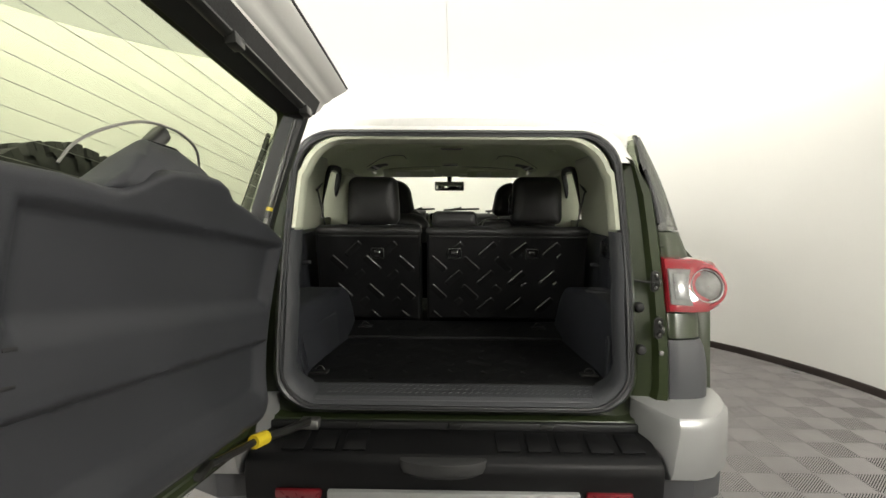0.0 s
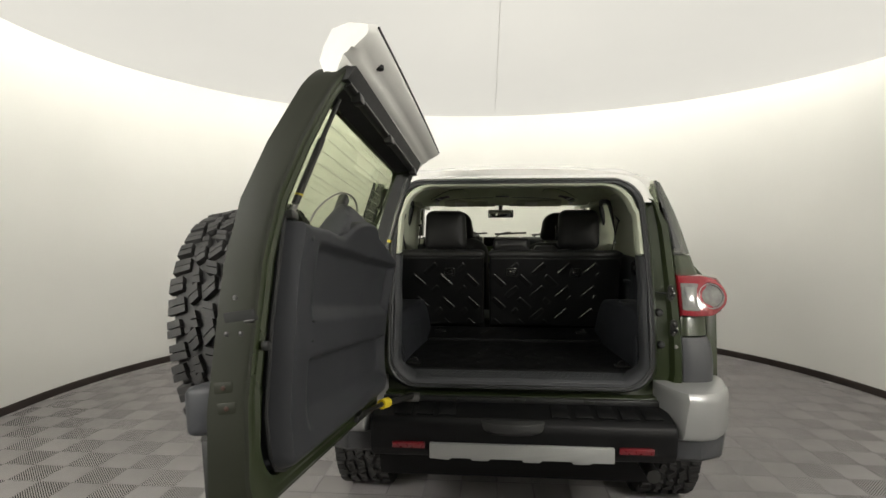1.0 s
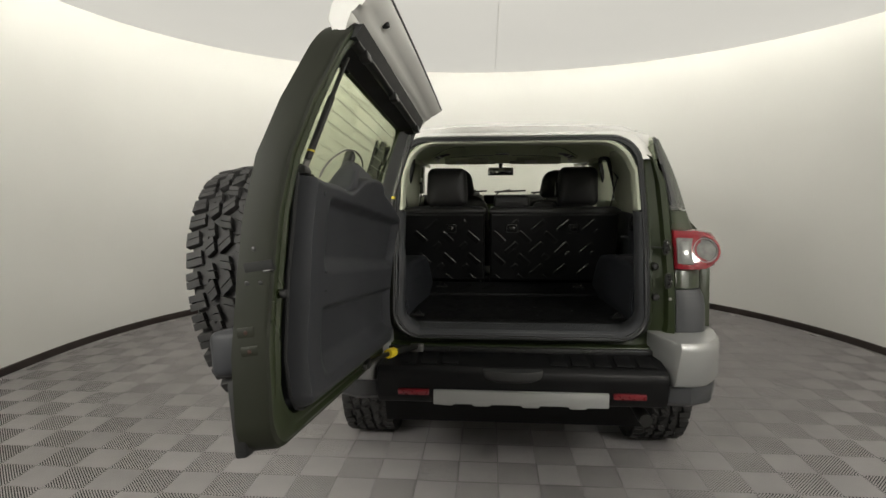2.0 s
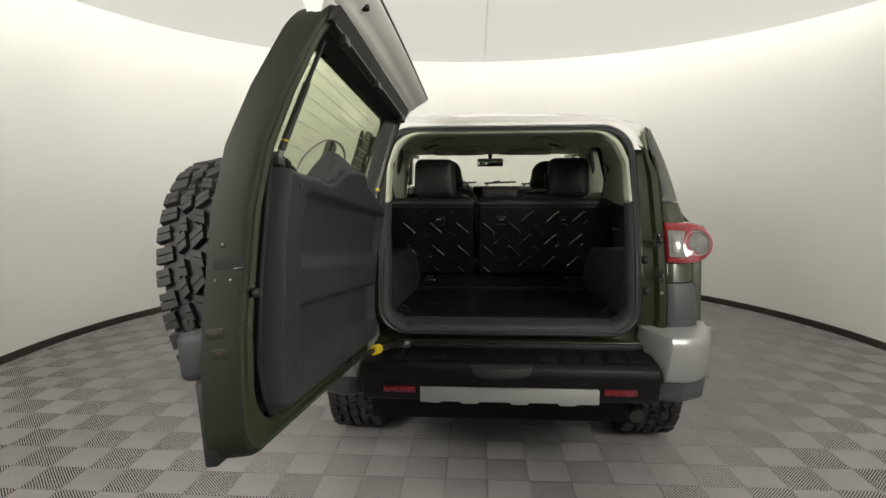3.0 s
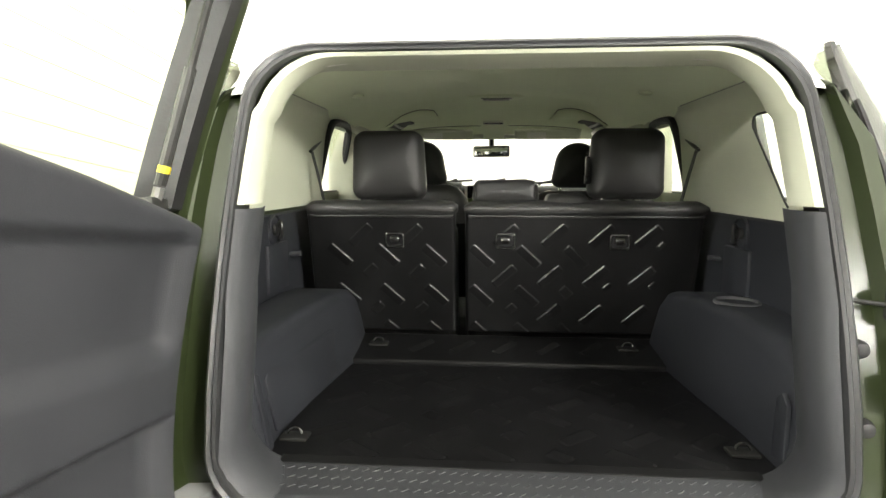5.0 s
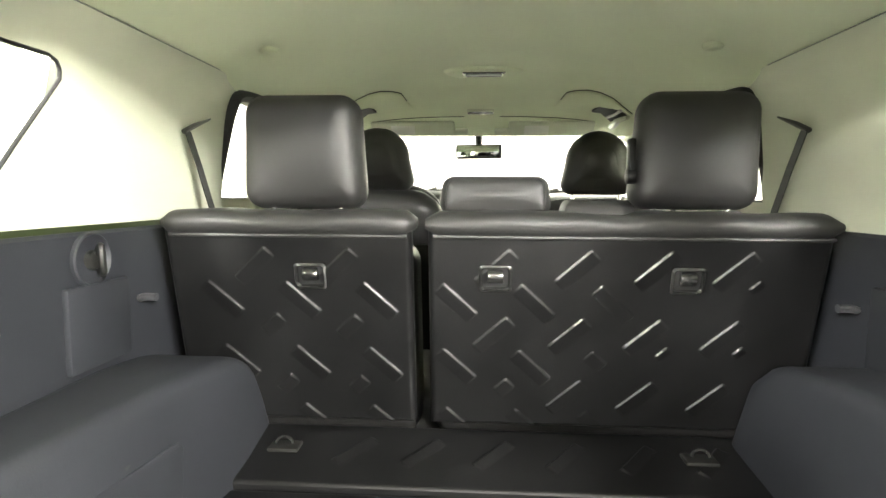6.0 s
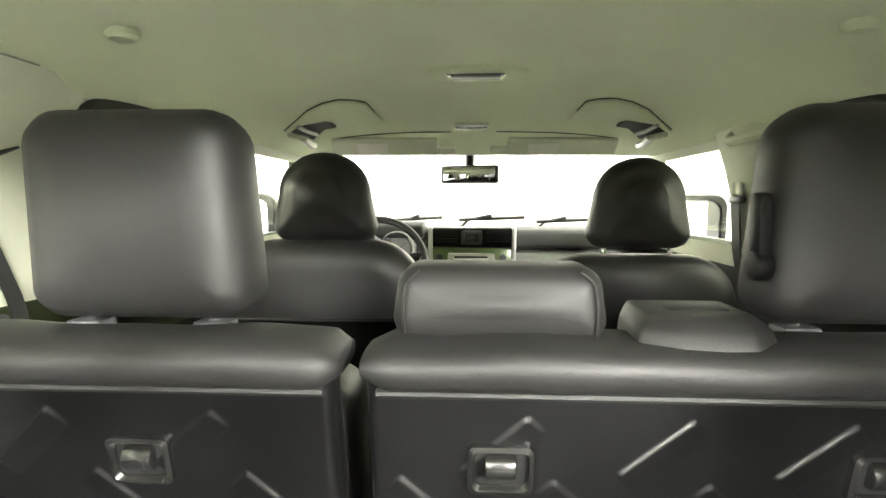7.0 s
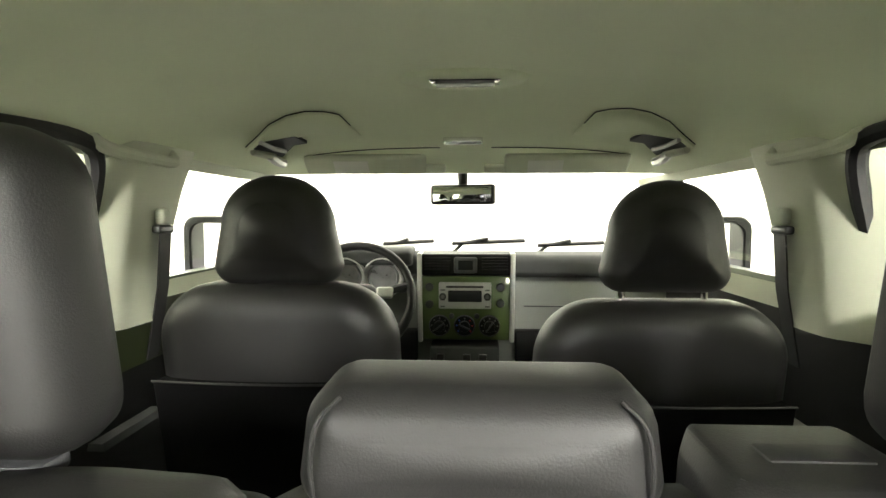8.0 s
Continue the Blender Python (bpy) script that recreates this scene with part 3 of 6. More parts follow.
# inner sides
def inner(sx):
    # upper beige trim with window openings, from short wall pieces round them
    def xin(z):
        return sx * float(np.interp(z, (1.26, 1.40, 1.56, 1.60, 1.615, 1.626), (0.685, 0.668, 0.646, 0.637, 0.629, 0.618)))

    def panel(y0, y1, z0, z1, k=6):
        return [[(xin(z), y, z) for y in np.linspace(y0, y1, 8)] for z in np.linspace(z0, z1, k)]
    b = loft(panel(0.72, 1.57, 1.54, 1.626, 12), closed=False)
    b = loft(panel(1.57, 3.05, 1.575, 1.603), closed=False, bm=b)
    for y0, y1 in ((1.0, 1.57),):
        b = loft(panel(y0, y1, 1.27, 1.54), closed=False, bm=b)
    for y0, y1 in ((0.64, 1.0), (1.57, 1.89), (2.15, 3.05)):
        b = loft(panel(y0, y1, 1.27, 1.325, 3), closed=False, bm=b)
    m = bmesh.new()
    m.faces.new([m.verts.new((xin(z), y, z)) for y, z in ((0.86, 1.325), (1.002, 1.325), (1.002, 1.542), (0.968, 1.542), (0.984, 1.537), (0.992, 1.526), (0.993, 1.512))])
    b = join(b, m)
    part("window_edge_seal", tube([(xin(z) - sx * 0.001, y, z) for y, z in ((0.845, 1.31), (0.86, 1.325), (0.92, 1.41), (0.993, 1.512), (0.992, 1.526), (0.984, 1.537), (0.968, 1.542), (0.85, 1.541), (0.72, 1.540))], 0.0032, 6), RUBBER, suv, "thin black rubber round the quarter window")
    part("side_upper_trim", b, BEIGE, suv, "light grey beige upper side trim")
    part("headliner_seam", tube([(xin(1.6255) - sx * 0.001, y, 1.6265) for y in np.linspace(0.72, 1.46, 12)], 0.0013, 6), GREYDASH, suv, "thin dark seam beside the headliner")
    rows = []
    for z in np.linspace(1.262, 1.612, 9):
        k = (z - 1.262) / 0.35
        yr = 1.885 + 0.045 * k + 0.03 * max(0.0, (k - 0.8) / 0.2) ** 2
        yf = float(np.interp(z, (1.26, 1.40, 1.52, 1.61), PILLAR_FRONT))
        xo = 0.602 + 0.018 * (1 - k)
        rows.append([(sx * x, y, z) for x, y in ((0.715, yr - 0.09), (0.685, yr - 0.075), (xo + 0.03, yr - 0.022), (xo + 0.012, yr - 0.002), (xo + 0.003, yr + 0.02), (xo, (yr + yf) / 2), (xo + 0.001, yf - 0.022), (xo + 0.006, yf - 0.006), (xo + 0.016, yf), (xo + 0.03, yf - 0.008), (0.715, yf - 0.07))])
    part("door_pillar_trim", loft(rows, caps=True), BEIGE, suv, "light beige pillar trim between the doors", smooth=50)
    b = loft([[(sx * x, y, z) for y in np.linspace(0.48, 1.45, 8)] for x, z in ((0.675, 0.80), (0.675, 1.0), (0.675, 1.2), (0.675, 1.268), (0.680, 1.274), (0.695, 1.276))], closed=False)
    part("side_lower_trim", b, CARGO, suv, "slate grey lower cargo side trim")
    part("side_door_trim", loft([[(sx * 0.70, y, z) for y in (1.45, 2.2, 3.1)] for z in (0.45, 0.9, 1.295)], closed=False), BLACK, suv, "black lower door trim")


inner(1)
inner(-1)
cabin(False)

# floor pan and cargo floor
part("floor_pan", box(-0.70, 0.70, 0.9, 3.0, 0.42, 0.47, 0.01), DASHTOP, suv, "dark carpeted cabin floor")
part("underbody", prism([(0.02, 0.56), (0.0, 0.74), (0.90, 0.76), (0.92, 0.40), (4.2, 0.40), (4.2, 0.26), (0.9, 0.28), (0.18, 0.34), (0.12, 0.50)], "x", -0.62, 0.62), BLACK, suv, "black underbody")

def leaning(bm):
    """Shifted back with height as the rear face is."""
    for v in bm.verts:
        v.co.y += lean(v.co.z) - lean(1.186)
    return bm


# bumper
part("bumper_step", prism([(0.01, 0.56), (-0.145, 0.565), (-0.165, 0.60), (-0.172, 0.68), (-0.165, 0.708), (-0.14, 0.722), (0.0, 0.742), (0.06, 0.745), (0.06, 0.56)], "x", -0.595, 0.595, 0.008), BLACK, suv, "black plastic bumper step")
part("bumper_plate", prism([(-0.356, 0.632), (0.356, 0.632), (0.356, 0.572), (0.27, 0.572), (0.265, 0.565), (0.20, 0.565), (0.195, 0.575), (0.08, 0.575), (0.075, 0.566), (0.01, 0.566), (0.005, 0.575), (-0.12, 0.575), (-0.125, 0.567), (-0.19, 0.567), (-0.195, 0.575), (-0.27, 0.575), (-0.28, 0.567), (-0.356, 0.572)], "y", -0.185, -0.15, 0.004), STRIP, suv, "silver plate across the bumper")
for sx in (1, -1):
    part("bumper_reflector", box(min(sx * 0.375, sx * 0.505), max(sx * 0.375, sx * 0.505), -0.180, -0.14, 0.608, 0.632, 0.004), REFLECT, suv, "dark red bumper reflector")
    end = []
    for z, g in ((0.645, 0.03), (0.655, 0.010), (0.675, 0), (0.80, 0.0), (0.822, 0.004), (0.834, 0.014), (0.838, 0.03)):
        k = max(0.0, (0.80 - z) / 0.15)
        end.append([(sx * x, y, z) for x, y in ((0.556, 0.03), (0.590, -0.055 + g * 0.5), (0.622 - 0.02 * k, -0.125 + g), (0.642 - 0.02 * k, -0.146 + g), (0.70, -0.146 + g), (0.755, -0.125 + g), (0.806 - g, -0.075 + g * 0.6), (0.842 - g, -0.01), (0.868 - g, 0.09), (0.878 - g, 0.25), (0.878 - g, 0.42), (0.60, 0.42))])
    part("bumper_end", loft(end, caps=True), SILVER, suv, "silver painted bumper corner")
    part("bumper_lower_end", loft([[(sx * x, y, z) for x, y in ((0.58, -0.10 + g), (0.70, -0.115 + g), (0.80, -0.06 + g), (0.86 - g, 0.06), (0.87 - g, 0.3), (0.58, 0.3))] for z, g in ((0.55, 0.03), (0.57, 0.005), (0.63, 0), (0.645, 0.0))], caps=True), GREYPLASTIC, suv, "dark grey lower bumper corner")
    # tail lamp: red body with a bulging outer end, clear inserts
    def lamp_ring(k, d):
        pts = []
        for x, z in spread([(0.664, 1.108), (0.735, 1.104), (0.79, 1.108), (0.842, 1.122), (0.870, 1.155), (0.878, 1.20), (0.868, 1.238), (0.835, 1.262), (0.76, 1.274), (0.660, 1.276)], 3):
            cx, cz = 0.762, 1.190
            x, z = cx + (x - cx) * k, cz + (z - cz) * k
            pts.append((sx * x, d + lean(z) + 0.085 * max(0.0, (x - 0.775) / 0.1) ** 2, z))
        return pts
    lamp = part("tail_lamp", loft([lamp_ring(0.98, 0.14), lamp_ring(1.0, 0.02), lamp_ring(0.985, 0.004), lamp_ring(0.94, -0.006), lamp_ring(0.80, -0.008), lamp_ring(0.4, -0.009)], caps=True), RED, suv, "red tail lamp with clear inserts")
    part("reversing_lens", leaning(prism([(sx * 0.672, 1.134), (sx * 0.742, 1.130), (sx * 0.734, 1.155), (sx * 0.731, 1.19), (sx * 0.735, 1.218), (sx * 0.744, 1.240), (sx * 0.672, 1.242)], "y", 0.050, 0.10, 0.004)), LENS, lamp, "clear reversing lamp lens")
    part("reversing_reflector", leaning(prism([(sx * 0.684, 1.150), (sx * 0.724, 1.150), (sx * 0.722, 1.226), (sx * 0.684, 1.228)], "y", 0.0478, 0.052, 0.0015)), CLEAR, lamp, "bright reflector behind the reversing lens")
    part("indicator_lens", leaning(turned([(0.001, -0.009), (0.020, -0.0085), (0.034, -0.006), (0.044, 0.0), (0.046, 0.05)], (sx * 0.792, 0.062, 1.190), "y", 32)), LENS, lamp, "round clear indicator lens")
    part("lamp_bezel", leaning(turned([(0.046, 0.004), (0.048, -0.006), (0.051, -0.006), (0.053, 0.03)], (sx * 0.792, 0.062, 1.190), "y", 32)), FROST, lamp, "thin pale clear ring")
    part("lamp_collar", leaning(turned([(0.053, 0.004), (0.056, -0.002), (0.064, 0.002), (0.066, 0.03)], (sx * 0.792, 0.062, 1.190), "y", 32)), PINK, lamp, "pink collar round the clear lens")

# ---- rear seat ----
def group_part(name, at, label, parent):
    """A part that holds pieces of its own."""
    ob = thing(name, at, label, "")
    ob.parent = parent
    ob.location = Vector(at) - ORIGIN[parent.name]
    return ob


SEATP = Matrix.Translation((0, 1.272, 0.868)) @ Matrix.Rotation(math.atan(0.22), 4, "X")


cabin(True)
seat = group_part("rear_seat", (0, 1.4, 0.5), "black leather rear bench with moulded plastic back panels", suv)
# raised bars in rows, leaning one way and the other by turns: the height of their upper ends, the lean, and where they end above
BARS = ((0.382, 43.5, (-0.418, -0.257, 0.045, 0.195, 0.340, 0.481)), (0.313, -43.5, (-0.535, -0.381, -0.229, -0.077, 0.071, 0.219)), (0.246, 43.5, (-0.407, -0.252, 0.042, 0.188, 0.331, 0.474)),
        (0.176, -43.5, (-0.517, -0.371, -0.224, -0.078, 0.069, 0.212)), (0.112, 43.5, (-0.391, -0.245, 0.045, 0.190, 0.328, 0.465)), (0.043, -43.5, (-0.364, -0.222, -0.074, 0.065, 0.207)))
EXTRA = ((0.498, 0.312, 0.026, 43.5), (0.345, 0.172, 0.030, 43.5), (0.486, 0.178, 0.024, 43.5))
SHORT = {(2, 0): 0.05, (2, 1): 0.055, (3, 5): 0.04, (4, 0): 0.045, (4, 1): 0.04, (4, 2): 0.036}
BAR_WIDE = 0.028
for x0, x1, ends in ((-0.612, -0.137, (-0.612, -0.132)), (-0.106, 0.620, (-0.110, 0.628))):
    bars = []
    for r, (v, ang, xs) in enumerate(BARS):
        for k, x in enumerate(xs):
            long = SHORT.get((r, k), 0.060 if r == 5 else 0.090)
            c, w = math.cos(radians(ang)), math.sin(radians(ang))
            # from the upper end along the bar's upper edge, then half its width down
            sgn = -1 if ang > 0 else 1
            bx = x + sgn * c * long / 2 + (BAR_WIDE / 2) * abs(w) * (1 if ang > 0 else -1)
            bz = v - abs(w) * long / 2 - (BAR_WIDE / 2) * c
            if x0 + 0.02 < x < x1 - 0.02:
                bars.append((bx, bz, long, BAR_WIDE, ang))
    bars += [(x, z, n, 0.016, a) for x, z, n, a in EXTRA if x0 < x < x1]
    part("seat_back_panel", field(x0, x1, 0.0, 0.420, bars, SEATP, int((x1 - x0) / 0.0021), 196, 0.0036), SEATPANEL, seat, "black moulded seat back panel with raised bars", smooth=45)
    x0, x1 = ends
    # leather roll along the top and the cushion in front of it
    n = 30
    roll = []
    for x in np.linspace(x0 + 0.0, x1, n):
        e = min(1.0, min(x - x0, x1 - x) / 0.03)
        e = math.sqrt(max(0.0, 1 - (1 - e) ** 2))
        dip = 0.0015 * math.sin(x * 21) + 0.001 * math.sin(x * 47)
        ring_pts = []
        for k in range(14):
            a = 2 * math.pi * k / 14
            ring_pts.append((x, 1.222 + (0.057 * math.copysign(abs(math.cos(a)) ** 0.7, math.cos(a))) * (0.8 + 0.2 * e), 1.285 + (0.0255 * math.copysign(abs(math.sin(a)) ** 0.75, math.sin(a)) + (dip if math.sin(a) > 0 else 0)) * (0.45 + 0.55 * e)))
        roll.append(ring_pts)
    part("seat_top_roll", loft(roll, caps=True), LEATHER, seat, "black leather roll along the seat top", smooth=60)
    part("seat_piping", moved(tube([(x, -0.004, 0.405) for x in np.linspace(x0 + 0.015, x1 - 0.012, 12)], 0.0045, 8), SEATP), LEATHER, seat, "raised seam above the back panel")
    part("seat_back_cushion", cushion((x0 + x1) / 2, 1.375, 1.02, x1 - x0 - 0.01, 0.14, 0.44, 0.045, 0.0, -0.10), LEATHER, seat, "black leather seat back")
part("seat_cushion", box(-0.62, 0.64, 1.42, 1.82, 0.70, 0.88, 0.04, 3), LEATHER, seat, "black leather seat base")


def headrest(parent, cx, cy, cz, w, d, h, r, top, label, lean_=-0.02, posts=0.07, drop=0.06, name="headrest"):
    hr = part(name, cushion(cx, cy, cz, w, d, h, r, (0.022 if r > 0.06 else 0.009) if h > 0.1 else 0.004, lean_, top=top, low=min(r, 0.035), edge=0.045 if h > 0.1 else 0.026), LEATHER, parent, label, smooth=70)
    for s in (-1, 1):
        p = tube([(cx + s * posts, cy, cz - h / 2 - drop), (cx + s * posts, cy, cz - h / 2 + 0.02)], 0.006, 8)
        part("headrest_post", p, CHROME, parent, "chrome headrest post")
        part("post_collar", box(cx + s * posts - 0.02, cx + s * posts + 0.02, cy - 0.016, cy + 0.016, *((cz - h / 2 - drop * 0.5 - 0.004, cz - h / 2 - 0.0015) if drop < 0.03 else (cz - h / 2 - drop + 0.012, cz - h / 2 - drop + 0.024)), 0.004), GREYPLASTIC, parent, "grey plastic post collar")
    return hr


headrest(seat, -0.358, 1.275, 1.421, 0.244, 0.105, 0.222, 0.042, 0.94, "black leather headrest", drop=0.02)
headrest(seat, 0.398, 1.275, 1.424, 0.238, 0.105, 0.222, 0.042, 0.94, "black leather headrest", drop=0.02)
headrest(seat, 0.019, 1.264, 1.337, 0.212, 0.10, 0.076, 0.024, 0.965, "low black leather centre headrest", 0.0, 0.05, 0.012, "centre_headrest")
for s_ in (-1, 1):
    part("headrest_piping", tube(flowing([(0.019 + s_ * 0.092, 1.216, 1.310), (0.019 + s_ * 0.093, 1.2128, 1.337), (0.019 + s_ * 0.089, 1.2138, 1.360), (0.019 + s_ * 0.078, 1.222, 1.3715)]), 0.0015, 6), LEATHER, seat, "black leather piping along the headrest edge")
kb = box(0.268, 0.282, 1.238, 1.262, 1.384, 1.448, 0.005)
kb = disc((0.275, 1.248, 1.376), 0.015, 0.018, "x", 16, 0.003, kb)
part("headrest_release", kb, BLACK, seat, "black release lever beside the headrest")
bg = loft([[(0.210 + p * f, q + sh, z) for p, q in ((-0.068, 1.19), (-0.030, 1.180), (0.040, 1.182), (0.068, 1.20), (0.068, 1.268), (-0.068, 1.268))] for z, f, sh in ((1.275, 1.0, 0.0), (1.304, 0.98, 0.004), (1.320, 0.92, 0.012), (1.329, 0.80, 0.024), (1.332, 0.72, 0.032))], caps=True)
bmesh.ops.bevel(bg, geom=bg.edges[:], offset=0.004, segments=2, affect="EDGES", profile=0.5)
part("belt_guide", bg, LEATHER, seat, "black angular belt guide on the seat top", smooth=50)
part("belt_slot", box(0.185, 0.246, 1.238, 1.264, 1.328, 1.334, 0.003), RUBBER, seat, "black belt slot in the guide")
for x in (-0.331, 0.02, 0.371):
    fr = bmesh.new()
    fr = loft([[tuple(SEATP @ Vector((x + p, -d, 0.325 + q))) for p, q in rounded(w, w, -h, h, 0.007, 4)] for w, h, d in ((0.031, 0.026, -0.002), (0.031, 0.026, 0.007), (0.027, 0.022, 0.009), (0.024, 0.019, 0.004), (0.024, 0.019, -0.001))])
    part("latch_bezel", fr, BEZEL, seat, "dark chrome latch bezel")
    part("latch_lever", moved(disc((x, -0.001, 0.328), 0.0135, 0.030, "x", 18, 0.003), SEATP), BEZEL, seat, "grey metal latch lever")
    part("latch_dish", moved(box(x - 0.025, x + 0.025, -0.0015, 0.002, 0.306, 0.345, 0.001), SEATP), RUBBER, seat, "black latch recess")

# ---- cargo space ----
FLAP = Matrix.Translation((0, 1.182, 0.8435)) @ Matrix.Rotation(math.atan2(0.032, 0.188) - radians(90), 4, "X")
b = field(-0.53, 0.55, -0.098, 0.098, [(x, 0.005, 0.100, 0.026, 50) for x in (-0.244, -0.112, 0.023, 0.158, 0.293, 0.43)], FLAP, 420, 80, 0.0045, 0.02)
part("folding_flap", b, SEATPANEL, suv, "black fold-down flap behind the seat", smooth=25)
cabin(False)
TOP = Matrix.Translation((0, 0.41, 0.848)) @ Matrix.Rotation(radians(-90), 4, "X")
bars = []
for r, v in enumerate((-0.23, -0.14, -0.05, 0.04, 0.13, 0.22)):
    for k in range(8):
        x = -0.46 + 0.139 * k + (0.05 if r % 2 else 0)
        if abs(x) < 0.44:
            bars.append((x, v, 0.098 if (k + r) % 4 else 0.05, 0.034, 38 if r % 2 else -38))
bars.append((0.0, -0.272, 0.94, 0.02, 0))
b = field(-0.56, 0.56, -0.296, 0.318, bars, TOP, 400, 240, 0.0035, 0.02)
part("cargo_mat", b, MAT, suv, "black rubber cargo mat with raised bars", smooth=45)


def tie_down(x, y, z):
    t = part("tie_down", box(x - 0.03, x + 0.03, y - 0.02, y + 0.02, z, z + 0.008, 0.003), DARKMETAL, suv, "small metal tie-down ring on a base")
    part("ring", tube([(x + 0.016 * math.cos(a), y - 0.004 + 0.004 * math.sin(a), z + 0.012 + 0.012 * math.sin(a)) for a in np.linspace(0, math.pi, 8)], 0.003, 6), BEZEL, t, "dull steel ring")


for x, y, z in ((-0.403, 0.83, 0.876), (0.387, 0.83, 0.876), (-0.47, 0.22, 0.848), (0.47, 0.22, 0.848)):
    tie_down(x, y, z)

# sill plate with a pressed dash pattern
b = prism([(-0.004, 0.814), (0.002, 0.832), (0.016, 0.8405), (0.135, 0.8465), (0.135, 0.82), (0.0, 0.80)], "x", -0.49, 0.49, 0.003)
for k in range(44):
    for r in range(3):
        x = -0.46 + 0.0214 * k + (0.0107 if r % 2 else 0)
        y = 0.045 + 0.03 * r
        z = 0.8415 + (y - 0.045) * 0.050
        b = loft([[(x - 0.008, y - 0.004, z - 0.001), (x + 0.006, y + 0.006, z), (x + 0.008, y + 0.003, z), (x - 0.006, y - 0.007, z - 0.001)], [(x - 0.006, y - 0.004, z + 0.0012), (x + 0.005, y + 0.005, z + 0.0018), (x + 0.006, y + 0.003, z + 0.0018), (x - 0.005, y - 0.006, z + 0.0012)]], caps=True, bm=b)
part("sill_plate", b, RINGTRIM, suv, "grey plastic sill plate with pressed dashes", smooth=20)


def box_bulge(y, z):
    """The inner wall leans in towards the floor and swells over the wheel arch."""
    t = max(0.0, min(1.0, (y - 0.3) / 0.5))
    return 0.035 * max(0.0, min(1.0, (1.03 - z) / 0.18)) + 0.05 * t * t * (3 - 2 * t)


def slab(poly, inner_x):
    """A thin plate lying on the sloping wall of the box beside the door."""
    m = prism(poly, "x", -inner_x - 0.003, -inner_x + 0.004, 0.0025)
    for v in m.verts:
        v.co.x += box_bulge(v.co.y, v.co.z)
    return m


def stretched(prof):
    """The outline with extra points on its long upper and lower runs."""
    out = []
    for (p, q), (r, s) in zip(prof, prof[1:] + prof[:1]):
        k = max(1, int(abs(r - p) / 0.16))
        out += [(p + (r - p) * i / k, q + (s - q) * i / k) for i in range(k)]
    return out


def side_box(sx, prof, inner_x, label, cup):
    b = prism(stretched(prof), "x", sx * inner_x, sx * 0.69, 0.028, 4)
    for v in b.verts:
        if abs(v.co.x) < inner_x + 0.06:
            v.co.x -= sx * box_bulge(v.co.y, v.co.z)
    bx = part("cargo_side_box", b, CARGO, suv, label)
    if not cup:
        part("box_lid", slab([(0.21, 0.865), (0.58, 0.86), (0.62, 0.975), (0.61, 0.985), (0.23, 0.995), (0.21, 0.98)], inner_x), CARGO, bx, "slate grey lid in the side box")
        for y in (0.32, 0.50):
            part("lid_catch", box(-inner_x - 0.006 + box_bulge(y, 0.99), -inner_x + 0.008 + box_bulge(y, 0.99), y, y + 0.045, 0.985, 1.0, 0.003), DARKMETAL, bx, "black lid catch")
        part("reflective_edge", slab([(0.155, 0.845), (0.165, 1.01), (0.185, 1.0), (0.18, 0.845)], inner_x), CARGO, bx, "slate grey edge strip")
    else:
        part("cup_recess", turned([(0.045, 1.092), (0.05, 1.099), (0.056, 1.096), (0.056, 1.085), (0.043, 1.086), (0.001, 1.086)], (sx * 0.590, 0.56, 0.0), "z", 24), GREYPLASTIC, bx, "round cup recess")
        part("edge_panel", prism([(0.152, 0.86), (0.157, 0.98), (0.175, 1.0), (0.195, 0.98), (0.20, 0.86)], "x", 0.515, 0.526, 0.003), CARGO, bx, "slate grey edge panel")


